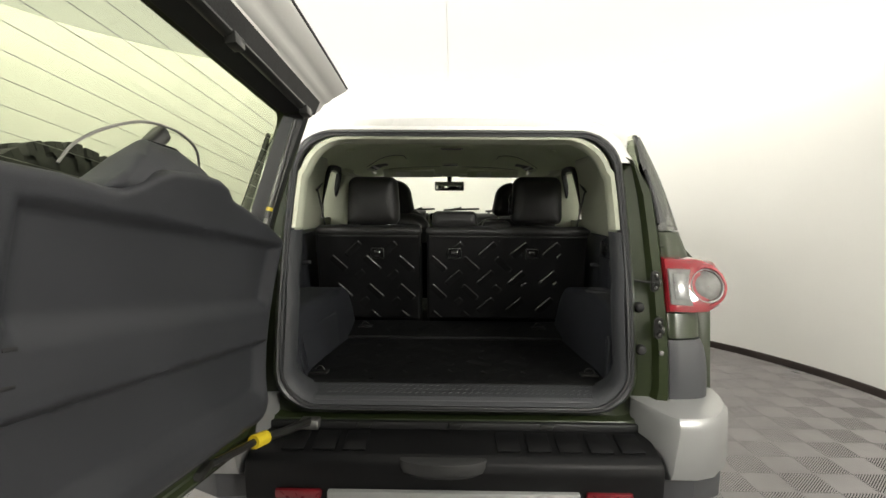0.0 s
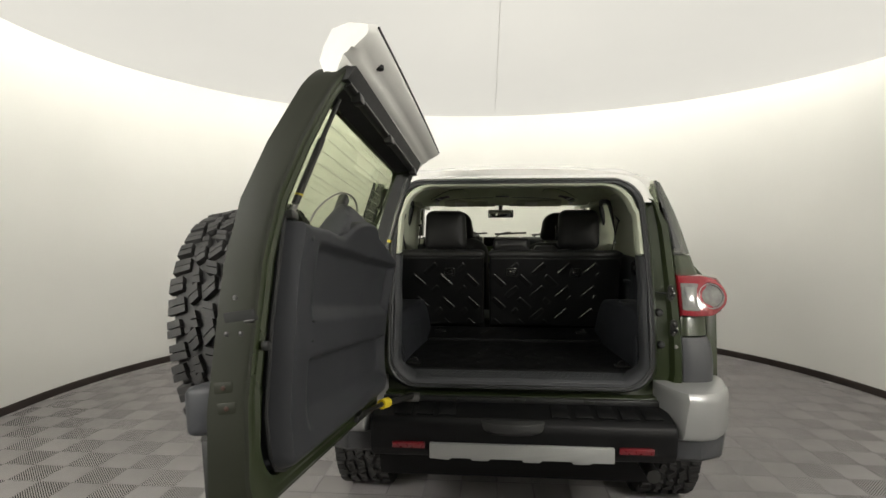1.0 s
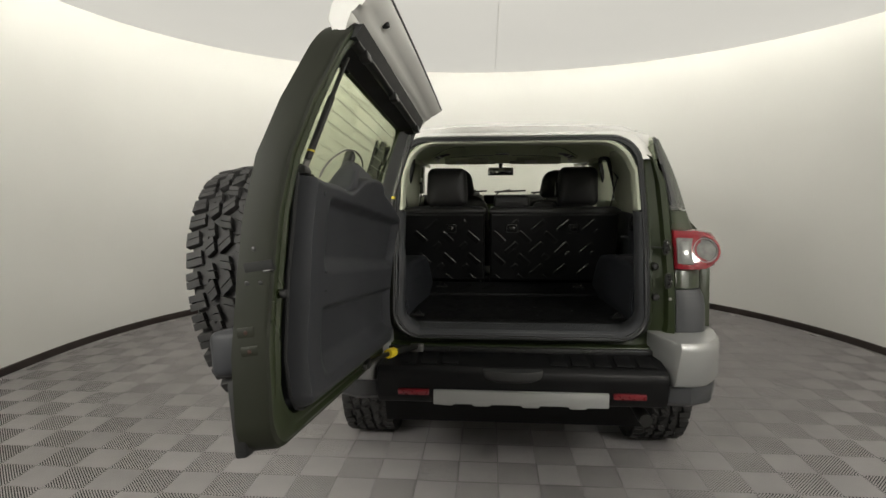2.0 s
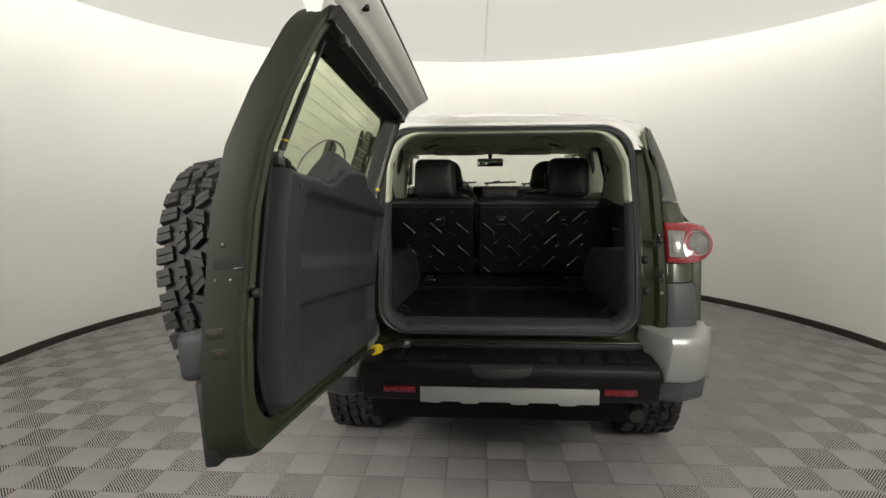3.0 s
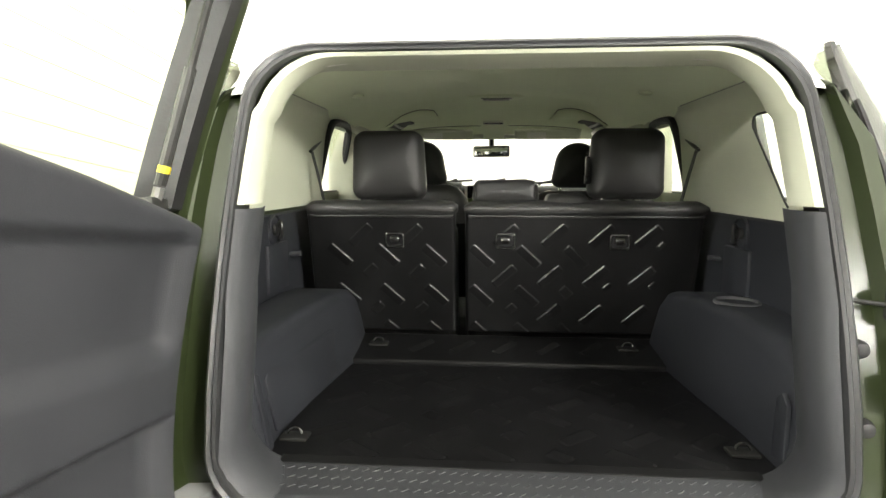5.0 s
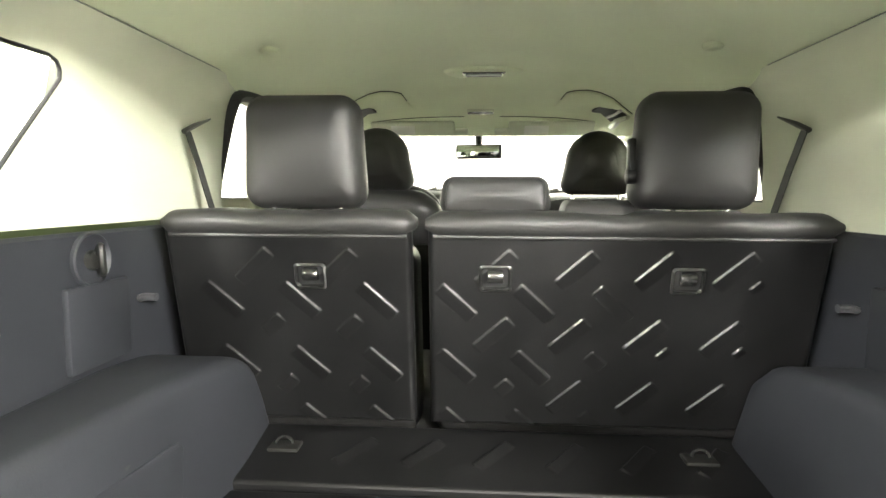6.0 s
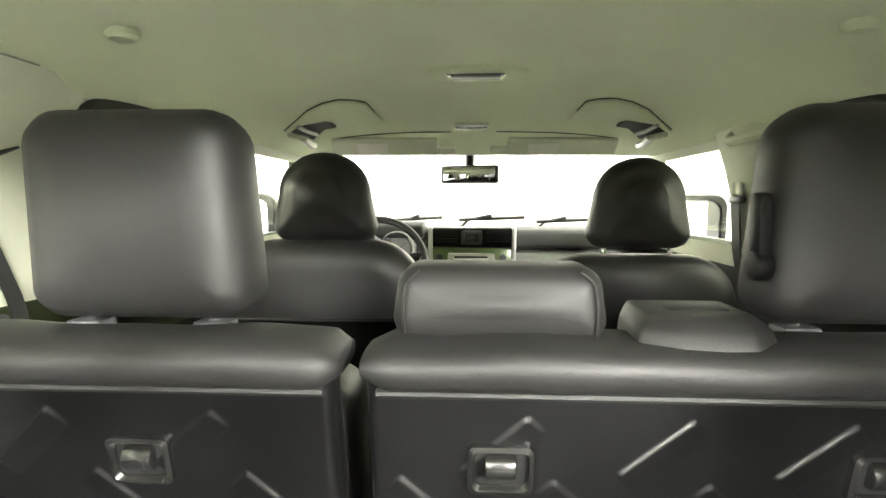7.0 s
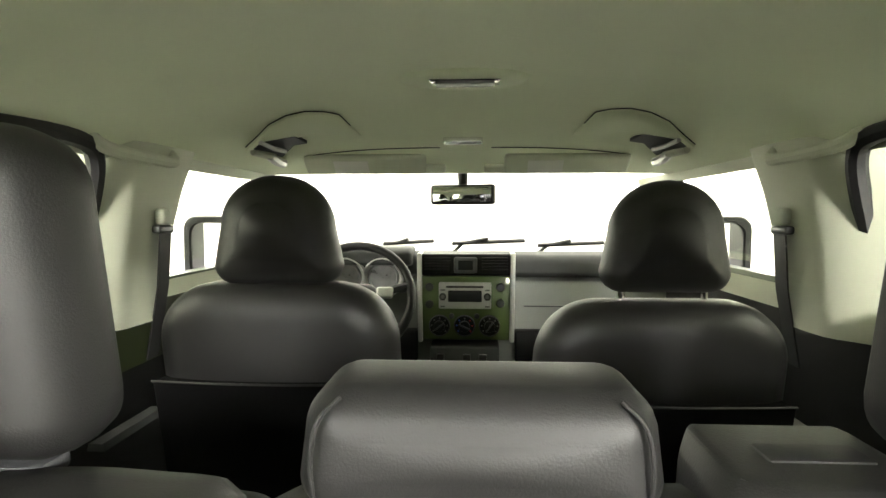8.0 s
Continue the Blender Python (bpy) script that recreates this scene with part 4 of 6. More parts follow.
side_box(-1, [(0.13, 0.80), (0.13, 1.06), (0.35, 1.07), (0.70, 1.072), (0.83, 1.06), (0.90, 1.025), (0.925, 0.96), (0.94, 0.80)], 0.54, "slate grey storage box over the wheel arch", False)
side_box(1, [(0.13, 0.80), (0.13, 1.04), (0.28, 1.075), (0.48, 1.095), (0.68, 1.09), (0.82, 1.07), (0.89, 1.02), (0.925, 0.80)], 0.545, "slate grey storage box with a cup recess", True)
for sx in (1, -1):
    cabin(True)
    hk = part("coat_hook", moved(turned([(0.048, 0.0), (0.047, 0.006), (0.044, 0.008), (0.040, 0.002), (0.001, 0.001)], (0, 0, 0), "x", 28), Matrix.Translation((sx * 0.674, 1.068, 1.226)) @ Matrix.Rotation(math.pi if sx > 0 else 0, 4, "Z")), CARGO, suv, "round recessed hook in the side trim")
    part("hook_boss", disc((sx * 0.668, 1.068, 1.226), 0.017, 0.014, "x", 18, 0.003), DARKMETAL, hk, "black hook boss")
    part("hook", tube(flowing([(sx * 0.660, 1.068, 1.236), (sx * 0.652, 1.064, 1.250), (sx * 0.646, 1.058, 1.244), (sx * 0.646, 1.060, 1.222), (sx * 0.650, 1.068, 1.205), (sx * 0.660, 1.074, 1.204)]), 0.006, 8), DARKMETAL, hk, "black swivel hook")
    part("side_rib", box(min(sx * 0.664, sx * 0.68), max(sx * 0.664, sx * 0.68), 1.0, 1.16, 1.04, 1.185, 0.006), CARGO, suv, "raised panel below the hook")
    st = part("striker_hook", tube([(sx * 0.672, 1.20, 1.135), (sx * 0.655, 1.19, 1.14), (sx * 0.632, 1.19, 1.14)], 0.008, 8), GREYPLASTIC, suv, "seat lock striker")
    # rear belts
    part("seat_belt", loft([[(sx * (x + a), y, z) for a, y in ((0, y0 - 0.013), (0.002, y0 - 0.013), (0.002, y0 + 0.013), (0, y0 + 0.013))] for x, y0, z in ((0.634, 1.335, 1.472), (0.624, 1.36, 1.40), (0.614, 1.39, 1.31), (0.604, 1.40, 1.24))], caps=True), RUBBER, suv, "black rear seat belt")
    part("belt_anchor", tube([(sx * 0.636, 1.322, 1.470), (sx * 0.633, 1.36, 1.486), (sx * 0.630, 1.43, 1.510)], [0.006, 0.006, 0.002], 8), DARKMETAL, suv, "black belt loop on the side trim")
    cabin(False)

# ---- headliner fittings ----
cabin(True)
for sx in (1, -1):
    part("coat_button", turned([(0.024, 0.0), (0.023, -0.008), (0.017, -0.013), (0.001, -0.014)], (sx * 0.505, 1.475, liner_z(0.505, 1.475) + 0.002), "z", 20), HEADLINER, suv, "round fabric button in the headliner")
    # overhead pod with a grab handle in its recess
    arc = [(0.550, 2.300), (0.507, 2.264), (0.462, 2.222), (0.413, 2.200), (0.370, 2.204), (0.331, 2.230), (0.303, 2.256), (0.291, 2.324), (0.276, 2.396)]
    plan = arc + [(0.33, 2.43), (0.42, 2.44), (0.50, 2.40)]
    flap = []
    for f, dz in ((1.0, -0.004), (1.0, 0.006), (0.985, 0.009), (0.6, 0.009), (0.2, 0.009)):
        flap.append([(sx * (0.41 + (x - 0.41) * f), 2.33 + (y - 2.33) * f, liner_z(0.41 + (x - 0.41) * f, 2.33 + (y - 2.33) * f) - dz * max(0.0, min(1.0, (2.43 - y) / 0.12))) for x, y in spread(plan, 3)])
    pd = part("overhead_pod", loft(flap, caps=True), HEADLINER, suv, "grey fabric pod in the headliner", smooth=60)
    # black tube drawn in place of the shadow along the pod's edge
    part("pod_gap_shade", tube([(sx * x, y - 0.002, liner_z(x, y) - 0.001) for x, y in spread(arc, 3)[:-3]], [0.0018] * 18 + [0.0008] * (len(spread(arc, 3)[:-3]) - 18), 6), RUBBER, pd, "thin black line drawn as the gap shadow along the pod")
    rc = [(0.535, 2.31), (0.505, 2.285), (0.475, 2.30), (0.431, 2.312), (0.417, 2.375), (0.45, 2.37), (0.475, 2.40), (0.505, 2.44)]
    part("pod_recess", loft([[(sx * x, y, liner_z(x, y) - d) for x, y in rc] for d in (0.002, 0.010)], caps=True), GREYPLASTIC, pd, "dark grey recess in the pod")
    for (x0, y0), (x1, y1), r in (((0.503, 2.275), (0.479, 2.385), 0.006), ((0.520, 2.385), (0.520, 2.49), 0.013)):
        part("grab_handle", tube([(sx * x0, y0, liner_z(x0, y0) - 0.014), (sx * (x0 + x1) / 2, (y0 + y1) / 2, liner_z((x0 + x1) / 2, (y0 + y1) / 2) - 0.018), (sx * x1, y1, liner_z(x1, y1) - 0.014)], r, 8), SILVERTRIM, pd, "pale metallic grab handle")
    part("handle_foot", tube([(sx * 0.540, 2.32, liner_z(0.54, 2.32) - 0.012), (sx * 0.525, 2.36, liner_z(0.525, 2.36) - 0.016), (sx * 0.515, 2.40, liner_z(0.515, 2.40) - 0.014)], 0.010, 8), BEIGE, pd, "pale handle foot")
    part("seat_grab_handle", tube(flowing([(sx * 0.632, 1.84, 1.606), (sx * 0.608, 1.86, 1.586), (sx * 0.588, 1.95, 1.578), (sx * 0.590, 2.03, 1.580), (sx * 0.618, 2.06, 1.604)]), 0.012, 10), BEIGE, suv, "beige grab handle above the side door")
    part("window_rubber", tube(flowing([(sx * 0.70, 1.57, 1.32), (sx * 0.668, 1.565, 1.45), (sx * 0.640, 1.57, 1.56), (sx * 0.632, 1.62, 1.595), (sx * 0.632, 1.80, 1.60), (sx * 0.640, 1.865, 1.565), (sx * 0.668, 1.875, 1.45), (sx * 0.70, 1.88, 1.32)]), 0.016, 8), RUBBER, suv, "black rubber window surround")
    part("front_seat_belt", loft([[(sx * (x + a), y, z) for a, y in ((0, y0 - 0.02), (0.003, y0 - 0.02), (0.003, y0 + 0.02), (0, y0 + 0.02))] for x, y0, z in ((0.596, 2.005, 1.445), (0.602, 2.00, 1.33), (0.640, 2.02, 1.18))], caps=True), RUBBER, suv, "black front seat belt")
    part("belt_guide_loop", box(min(sx * 0.592, sx * 0.610), max(sx * 0.592, sx * 0.610), 1.975, 2.03, 1.436, 1.452, 0.005, 3), DARKMETAL, suv, "black belt guide loop")
    part("belt_guide_cover", box(min(sx * 0.590, sx * 0.610), max(sx * 0.590, sx * 0.610), 1.985, 2.015, 1.452, 1.486, 0.008, 3), BEIGE, suv, "beige belt guide cover")
    tilt = Matrix.Translation((sx * 0.287 - 0.004, 2.528, 1.618)) @ Matrix.Rotation(radians(48), 4, "X")
    v = part("sun_visor", moved(box(-0.176, 0.176, -0.011, 0.011, -0.034, 0.034, 0.010, 3), tilt), VISOR, suv, "grey vinyl sun visor folded up")
    part("visor_arm", moved(box(min(-sx * 0.17, -sx * 0.232), max(-sx * 0.17, -sx * 0.232), -0.008, 0.008, -0.033, -0.004, 0.007, 3), tilt), VISOR, v)
    part("visor_label", moved(box(-0.05, 0.05, -0.0125, -0.0105, -0.027, 0.022, 0.001), tilt @ Matrix.Translation((-0.04 if sx < 0 else -0.06, 0, 0))), WHITE, v, "pale paper warning label")
# black lines that put the visors' shadow gap into colour
for x0, x1 in ((-0.46, -0.075), (0.07, 0.455)):
    part("visor_gap_shade", tube([(x, 2.505, liner_z(x, 2.505) - 0.002) for x in np.linspace(x0, x1, 9)], 0.0015, 6), RUBBER, suv, "thin black line drawn as the shadow behind the sun visor")
dl = part("dome_lamp", box(-0.073, 0.073, 2.035, 2.09, 1.738, 1.757, 0.006, 3), CHROME, suv, "chrome rimmed dome lamp")
part("dome_lens", box(-0.06, 0.06, 2.043, 2.082, 1.733, 1.74, 0.003), CLEAR, dl, "clear dome lens")
part("dome_base", loft([[(0.135 * f * math.cos(a), 2.07 + 0.085 * f * math.sin(a), z) for a in np.linspace(0, 2 * math.pi, 28, endpoint=False)] for f, z in ((1.0, 1.754), (0.97, 1.746), (0.85, 1.741), (0.6, 1.740))], caps=True), HEADLINER, suv, "rounded fabric swelling round the dome lamp", smooth=60)
part("map_lamp", box(-0.062, 0.044, 2.425, 2.46, 1.662, 1.682, 0.005, 3), CHROME, suv, "small chrome map lamp")
mir = part("rear_view_mirror", moved(box(-0.108, 0.108, -0.014, 0.014, -0.033, 0.033, 0.010, 3), Matrix.Translation((-0.014, 2.755, 1.538)) @ Matrix.Rotation(radians(-13), 4, "Z")), DARKMETAL, suv, "black rear view mirror on a stalk")
part("mirror_glass", moved(box(-0.098, 0.098, -0.0165, -0.012, -0.026, 0.026, 0.002), Matrix.Translation((-0.014, 2.755, 1.538)) @ Matrix.Rotation(radians(-13), 4, "Z")), MIRROR, mir, "mirror glass")
part("mirror_stalk", tube([(-0.014, 2.77, 1.545), (-0.014, 2.76, 1.60), (-0.014, 2.73, 1.665)], [0.014, 0.017, 0.02], 10), DARKMETAL, mir, "black mirror stalk")

for sx in (-1, 1):
    part("door_sill_plate", loft([[(sx * x, y, z) for x, z in ((0.585, 1.085), (0.588, 1.098), (0.612, 1.098), (0.615, 1.085))] for y in (1.78, 1.85, 1.96)], caps=True), DASHTOP, suv, "worn silver strip along the side door trim")

# ---- front seats ----
for sx, cx in ((-1, -0.327), (1, 0.338)):
    fs = group_part("front_seat", (cx, 2.0, 0.5), "black leather front bucket seat", suv)
    b = cushion(cx, 1.945, 1.055 if sx < 0 else 1.028, 0.446, 0.15, 0.60, 0.11, 0.02, -0.12, top=0.95, n=10, low=0.05, edge=0.06)
    part("backrest", b, LEATHER, fs, "black leather backrest", smooth=70)
    zc = 1.055 if sx < 0 else 1.028
    part("backrest_cloth", loft([[(cx + x, 1.870 - 0.12 * (z - zc) / 0.6 - 0.0225 - 0.012 * (1 - (x / 0.2) ** 2), z) for x in np.linspace(-0.196, 0.196, 13)] for z in np.linspace(zc - 0.27, zc + 0.135, 9)] + [[(cx + x, 1.90 - 0.12 * (z - zc) / 0.6, z) for x in np.linspace(-0.196, 0.196, 13)] for z in np.linspace(zc + 0.135, zc - 0.27, 9)], closed=False, around=True), CLOTH, fs, "black cloth panel on the lower seat back", smooth=60)
    part("backrest_seam", tube([(cx + w, 1.870 - 0.12 * (z - zc) / 0.6 - 0.0235 - 0.012 * (1 - (w / 0.2) ** 2), z) for w, z in [(x, zc + 0.137) for x in np.linspace(-0.198, 0.198, 12)]], 0.0022, 6), LEATHER, fs, "stitched seam")
    headrest(fs, cx + (0.004 if sx < 0 else 0.004), 1.885, 1.446 if sx < 0 else 1.436, 0.222 if sx < 0 else 0.212, 0.11, 0.19, 0.092, 0.88, "rounded black leather headrest", -0.01, 0.07, 0.05)
    part("seat_base", box(cx - 0.24, cx + 0.24, 1.98, 2.48, 0.62, 0.80, 0.04, 3), LEATHER, fs, "black leather seat base")

# ---- dashboard ----
dash = part("dashboard", prism([(2.93, 0.70), (2.86, 0.95), (2.885, 1.06), (2.895, 1.235), (3.12, 1.30), (3.12, 0.70)], "x", -0.70, 0.70, 0.012, 3), GREYDASH, suv, "grey dashboard with a dark top roll")
part("dash_top_roll", prism([(2.87, 1.262), (2.868, 1.31), (2.885, 1.33), (2.95, 1.340), (3.12, 1.325), (3.12, 1.25), (2.90, 1.252)], "x", -0.70, 0.70, 0.01, 3), DASHTOP, dash, "dark grey dash roll")
for x0, x1 in ((-0.70, -0.172), (0.168, 0.70)):
    part("lower_dash", prism([(2.86, 0.70), (2.835, 1.02), (2.85, 1.065), (2.91, 1.07), (2.91, 0.70)], "x", x0, x1, 0.008, 3), BLACK, dash, "black lower dashboard")
part("glove_box_seam", box(0.20, 0.66, 2.868, 2.874, 1.150, 1.153, 0.001), RUBBER, dash, "thin seam of the glove box")
con = group_part("centre_console", (0, 2.83, 0.9), "green centre console with radio and heater knobs", suv)
part("console_panel", prism([(-0.158, 1.262), (0.152, 1.262), (0.146, 1.042), (-0.152, 1.042)], "y", 2.812, 2.88, 0.006), PANELGREEN, con, "green console panel")
part("console_vent_box", box(-0.158, 0.152, 2.815, 2.90, 1.264, 1.338, 0.008, 3), BLACK, con, "dark vent housing")
for sx, x in ((-1, -0.163), (1, 0.157)):
    part("console_rail", prism([(x - 0.008, 1.342), (x + 0.008, 1.342), (x + 0.008 - sx * 0.004, 1.036), (x - 0.008 - sx * 0.004, 1.036)], "y", 2.800, 2.89, 0.005), SILVERTRIM, con, "silver rail beside the console")
for x0, x1 in ((-0.145, -0.06), (0.05, 0.138)):
    for k in range(5):
        part("vent_slat", box(x0, x1, 2.806, 2.822, 1.283 + 0.010 * k, 1.287 + 0.010 * k, 0.001), BLACK, con, "black vent slat")
part("clock", box(-0.045, 0.035, 2.807, 2.83, 1.272, 1.328, 0.008), GREYPLASTIC, con, "dark grey clock housing")
part("clock_screen", box(-0.03, 0.02, 2.803, 2.81, 1.284, 1.316, 0.003), SCREEN, con, "dark clock screen")
part("radio", box(-0.096, 0.083, 2.798, 2.84, 1.152, 1.242, 0.005), SILVERTRIM, con, "silver radio")
part("radio_screen", box(-0.064, 0.05, 2.795, 2.80, 1.176, 1.215, 0.003), SCREEN, con, "dark radio display")
part("radio_slot", box(-0.07, 0.056, 2.795, 2.80, 1.224, 1.231, 0.001), RUBBER, con, "disc slot")
for x in (-0.082, 0.069):
    part("radio_knob", disc((x, 2.793, 1.195), 0.012, 0.016, "y", 20, 0.002), DARKMETAL, con, "small radio knob")
    part("knob_face", disc((x, 2.7845, 1.195), 0.0075, 0.004, "y", 16, 0.001), CLEAR, con, "pale knob face")
    for q in range(3):
        part("radio_button", box(x - 0.008, x + 0.008, 2.794, 2.80, 1.158 + (q * 0.006 if q < 1 else q * 0.033 - 0.01), 1.163 + (q * 0.006 if q < 1 else q * 0.033 - 0.01), 0.001), CLEAR, con, "small radio button")
for k, x in enumerate((-0.093, -0.008, 0.077)):
    kn = disc((x, 2.803, 1.094), 0.034, 0.02, "y", 32, 0.004)
    part("heater_dial", kn, BLACK, con, "black heater dial")
    part("dial_ring", turned([(0.033, 0.002), (0.0335, -0.0125), (0.0355, -0.012), (0.0365, 0.002)], (x, 2.803, 1.094), "y", 32), GREYPLASTIC, con, "thin grey dial ring")
    part("heater_knob", disc((x, 2.788, 1.094), 0.019, 0.024, "y", 24, 0.004), BLACK, con, "black heater knob")
    part("knob_pointer", moved(box(-0.003, 0.003, -0.006, 0.006, -0.020, 0.020, 0.002), Matrix.Translation((x, 2.776, 1.094)) @ Matrix.Rotation(radians((50, 115, 35)[k]), 4, "Y")), GREYPLASTIC, con, "grey pointer on the knob")
    for q in range(7):
        a = radians(-40 + q * 43)
        mt = MARK_BLUE if (k == 1 and q > 3) else MARK_RED if (k == 1 and q < 3) else CLEAR
        part("dial_mark", disc((x + 0.0265 * math.cos(a), 2.7922, 1.094 + 0.0265 * math.sin(a)), 0.003, 0.002, "y", 8), mt, con)
for x, z in ((-0.128, 1.225), (-0.128, 1.166), (0.114, 1.225), (0.114, 1.170)):
    part("round_switch", disc((x, 2.808, z), 0.014, 0.014, "y", 20, 0.003), DASHTOP, con, "dark round switch")
for x in (-0.052, 0.034):
    part("small_switch", disc((x, 2.808, 1.126), 0.009, 0.012, "y", 16, 0.002), DASHTOP, con, "small round switch")
part("lower_switch_box", prism([(2.78, 0.80), (2.80, 1.02), (2.90, 1.03), (2.90, 0.80)], "x", -0.125, 0.112, 0.008, 3), DASHTOP, con, "dark grey lower switch box")
for x, z in ((-0.09, 0.985), (-0.09, 0.955), (0.0, 0.985), (0.0, 0.955), (0.055, 0.985), (0.05, 0.95)):
    part("rocker_switch", box(x - 0.013, x + 0.013, 2.786, 2.80, z - 0.014, z + 0.012, 0.003), DARKMETAL, con, "black rocker switch")
part("gear_lever", turned([(0.001, 1.005), (0.018, 1.0), (0.025, 0.98), (0.022, 0.955), (0.012, 0.93), (0.009, 0.80), (0.03, 0.78)], (-0.035, 2.66, 0.0), "z", 18), DARKMETAL, con, "black gear lever with a round knob")
part("tunnel_box", box(-0.12, 0.12, 2.05, 2.75, 0.60, 0.80, 0.02, 3), DASHTOP, con, "dark storage box between the seats")
for sx in (-1, 1):
    part("seat_side_bolster", cushion(sx * 0.10, 2.02, 0.93, 0.06, 0.10, 0.20, 0.03), LEATHER, con, "black padded armrest end")
# steering wheel and instruments
SW = Matrix.Translation((-0.345, 2.60, 1.215)) @ Matrix.Rotation(radians(-28), 4, "X")
sw = group_part("steering_wheel", (-0.345, 2.60, 1.215), "black leather steering wheel with grey hub", suv)
part("wheel_rim", moved(tube([(0.178 * math.cos(a), 0, 0.178 * math.sin(a)) for a in np.linspace(0, 2 * math.pi, 40, endpoint=False)], 0.014, 10, closed=True), SW), LEATHER, sw, "black leather rim", smooth=70)
part("wheel_hub", moved(cushion(0, 0.01, -0.01, 0.15, 0.05, 0.12, 0.04, 0.012), SW), GREYPLASTIC, sw, "grey hub cover", smooth=70)
for a in (15, 165, 240, 300):
    c, s = math.cos(radians(a)), math.sin(radians(a))
    part("wheel_spoke", moved(tube([(0.06 * c, 0.008, 0.06 * s), (0.17 * c, 0.0, 0.17 * s)], 0.013, 8), SW), GREYPLASTIC, sw, "grey spoke")
for s in (-1, 1):
    part("wheel_switch_pad", moved(box(s * 0.095 - 0.026, s * 0.095 + 0.026, -0.016, 0.004, 0.0, 0.036, 0.008, 3), SW), SILVERTRIM, sw, "silver switch pad on the spoke")
part("hub_badge", moved(turned([(0.018, 0.0), (0.022, -0.004), (0.026, 0.0)], (0, -0.030, 0.0), "y", 24), SW), CHROME, sw, "chrome ring on the hub")
part("instrument_hood", prism([(2.80, 1.30), (2.80, 1.345), (2.83, 1.36), (2.96, 1.36), (2.96, 1.28)], "x", -0.52, -0.19, 0.012, 3), DASHTOP, dash, "dark hood over the instruments")
part("instrument_panel", box(-0.50, -0.21, 2.83, 2.88, 1.20, 1.31, 0.01, 3), GREYPLASTIC, dash, "grey instrument panel")
for x in (-0.42, -0.29):
    part("gauge_bowl", turned([(0.055, 0.0), (0.066, -0.030), (0.070, -0.030), (0.072, 0.005)], (x, 2.828, 1.255), "y", 32), SILVERTRIM, dash, "silver cone round the gauge")
    part("gauge", turned([(0.001, 0.0), (0.045, 0.0), (0.05, -0.01), (0.055, 0.0)], (x, 2.826, 1.255), "y", 28), CLEAR, dash, "round pale gauge")

# windscreen, bonnet, wipers, mirrors
ws = part("windscreen", loft([[(x, 3.06 + 0.05 * (1 - (x / 0.66) ** 2), 1.30) for x in np.linspace(-0.68, 0.68, 9)], [(x * 0.84, 2.70 + 0.045 * (1 - (x / 0.66) ** 2), 1.672) for x in np.linspace(-0.68, 0.68, 9)]], closed=False), GLASS, suv, "clear windscreen")
ws.visible_shadow = False
part("windscreen_header", prism([(2.70, 1.70), (2.722, 1.604), (2.76, 1.61), (2.78, 1.66), (2.76, 1.745), (2.70, 1.76)], "x", -0.60, 0.60, 0.006), WHITE, suv, "white roof edge above the windscreen")
part("bonnet", loft([[(x, y, z - 0.03 * (abs(x) / 0.8) ** 3) for x in np.linspace(-0.8, 0.8, 9)] for y, z in ((3.10, 1.215), (3.6, 1.19), (4.56, 1.11), (4.74, 1.02), (4.76, 0.72))], closed=False), GREEN, suv, "green bonnet")
for sx in (1, -1):
    part("front_corner", prism([(4.34, 0.50), (4.70, 0.52), (4.755, 0.72), (4.735, 1.00), (4.55, 1.082), (4.18, 1.115)], "x", sx * 0.77, sx * 0.855, 0.02, 3), GREEN, suv, "green front corner of the body")
    part("wheel_well", loft([[(sx * x, 3.57 + 0.47 * math.cos(radians(a)), 0.50 + 0.47 * math.sin(radians(a))) for a in range(-10, 191, 20)] for x in (0.80, 0.52)], closed=False), RUBBER, suv, "black wheel well liner")
part("front_bumper", box(-0.87, 0.87, 4.34, 4.82, 0.42, 0.70, 0.05, 4), GREYPLASTIC, suv, "dark grey front bumper")
part("cowl", box(-0.70, 0.70, 3.06, 3.20, 1.19, 1.285, 0.01), BLACK, suv, "black cowl under the windscreen")
for x0, x1, z in ((-0.33, -0.13, 1.37), (-0.06, 0.22, 1.372), (0.27, 0.52, 1.365)):
    arm = tube([(x0 - 0.02, 3.13, 1.30), (x0 + 0.04, 3.09, z - 0.012), ((x0 + x1) / 2, 3.07, z + 0.008)], 0.007, 6)
    arm = tube([(x0, 3.085, z - 0.012), (x1, 3.07, z)], 0.008, 6, arm)
    part("wiper", arm, DARKMETAL, suv, "black windscreen wiper")
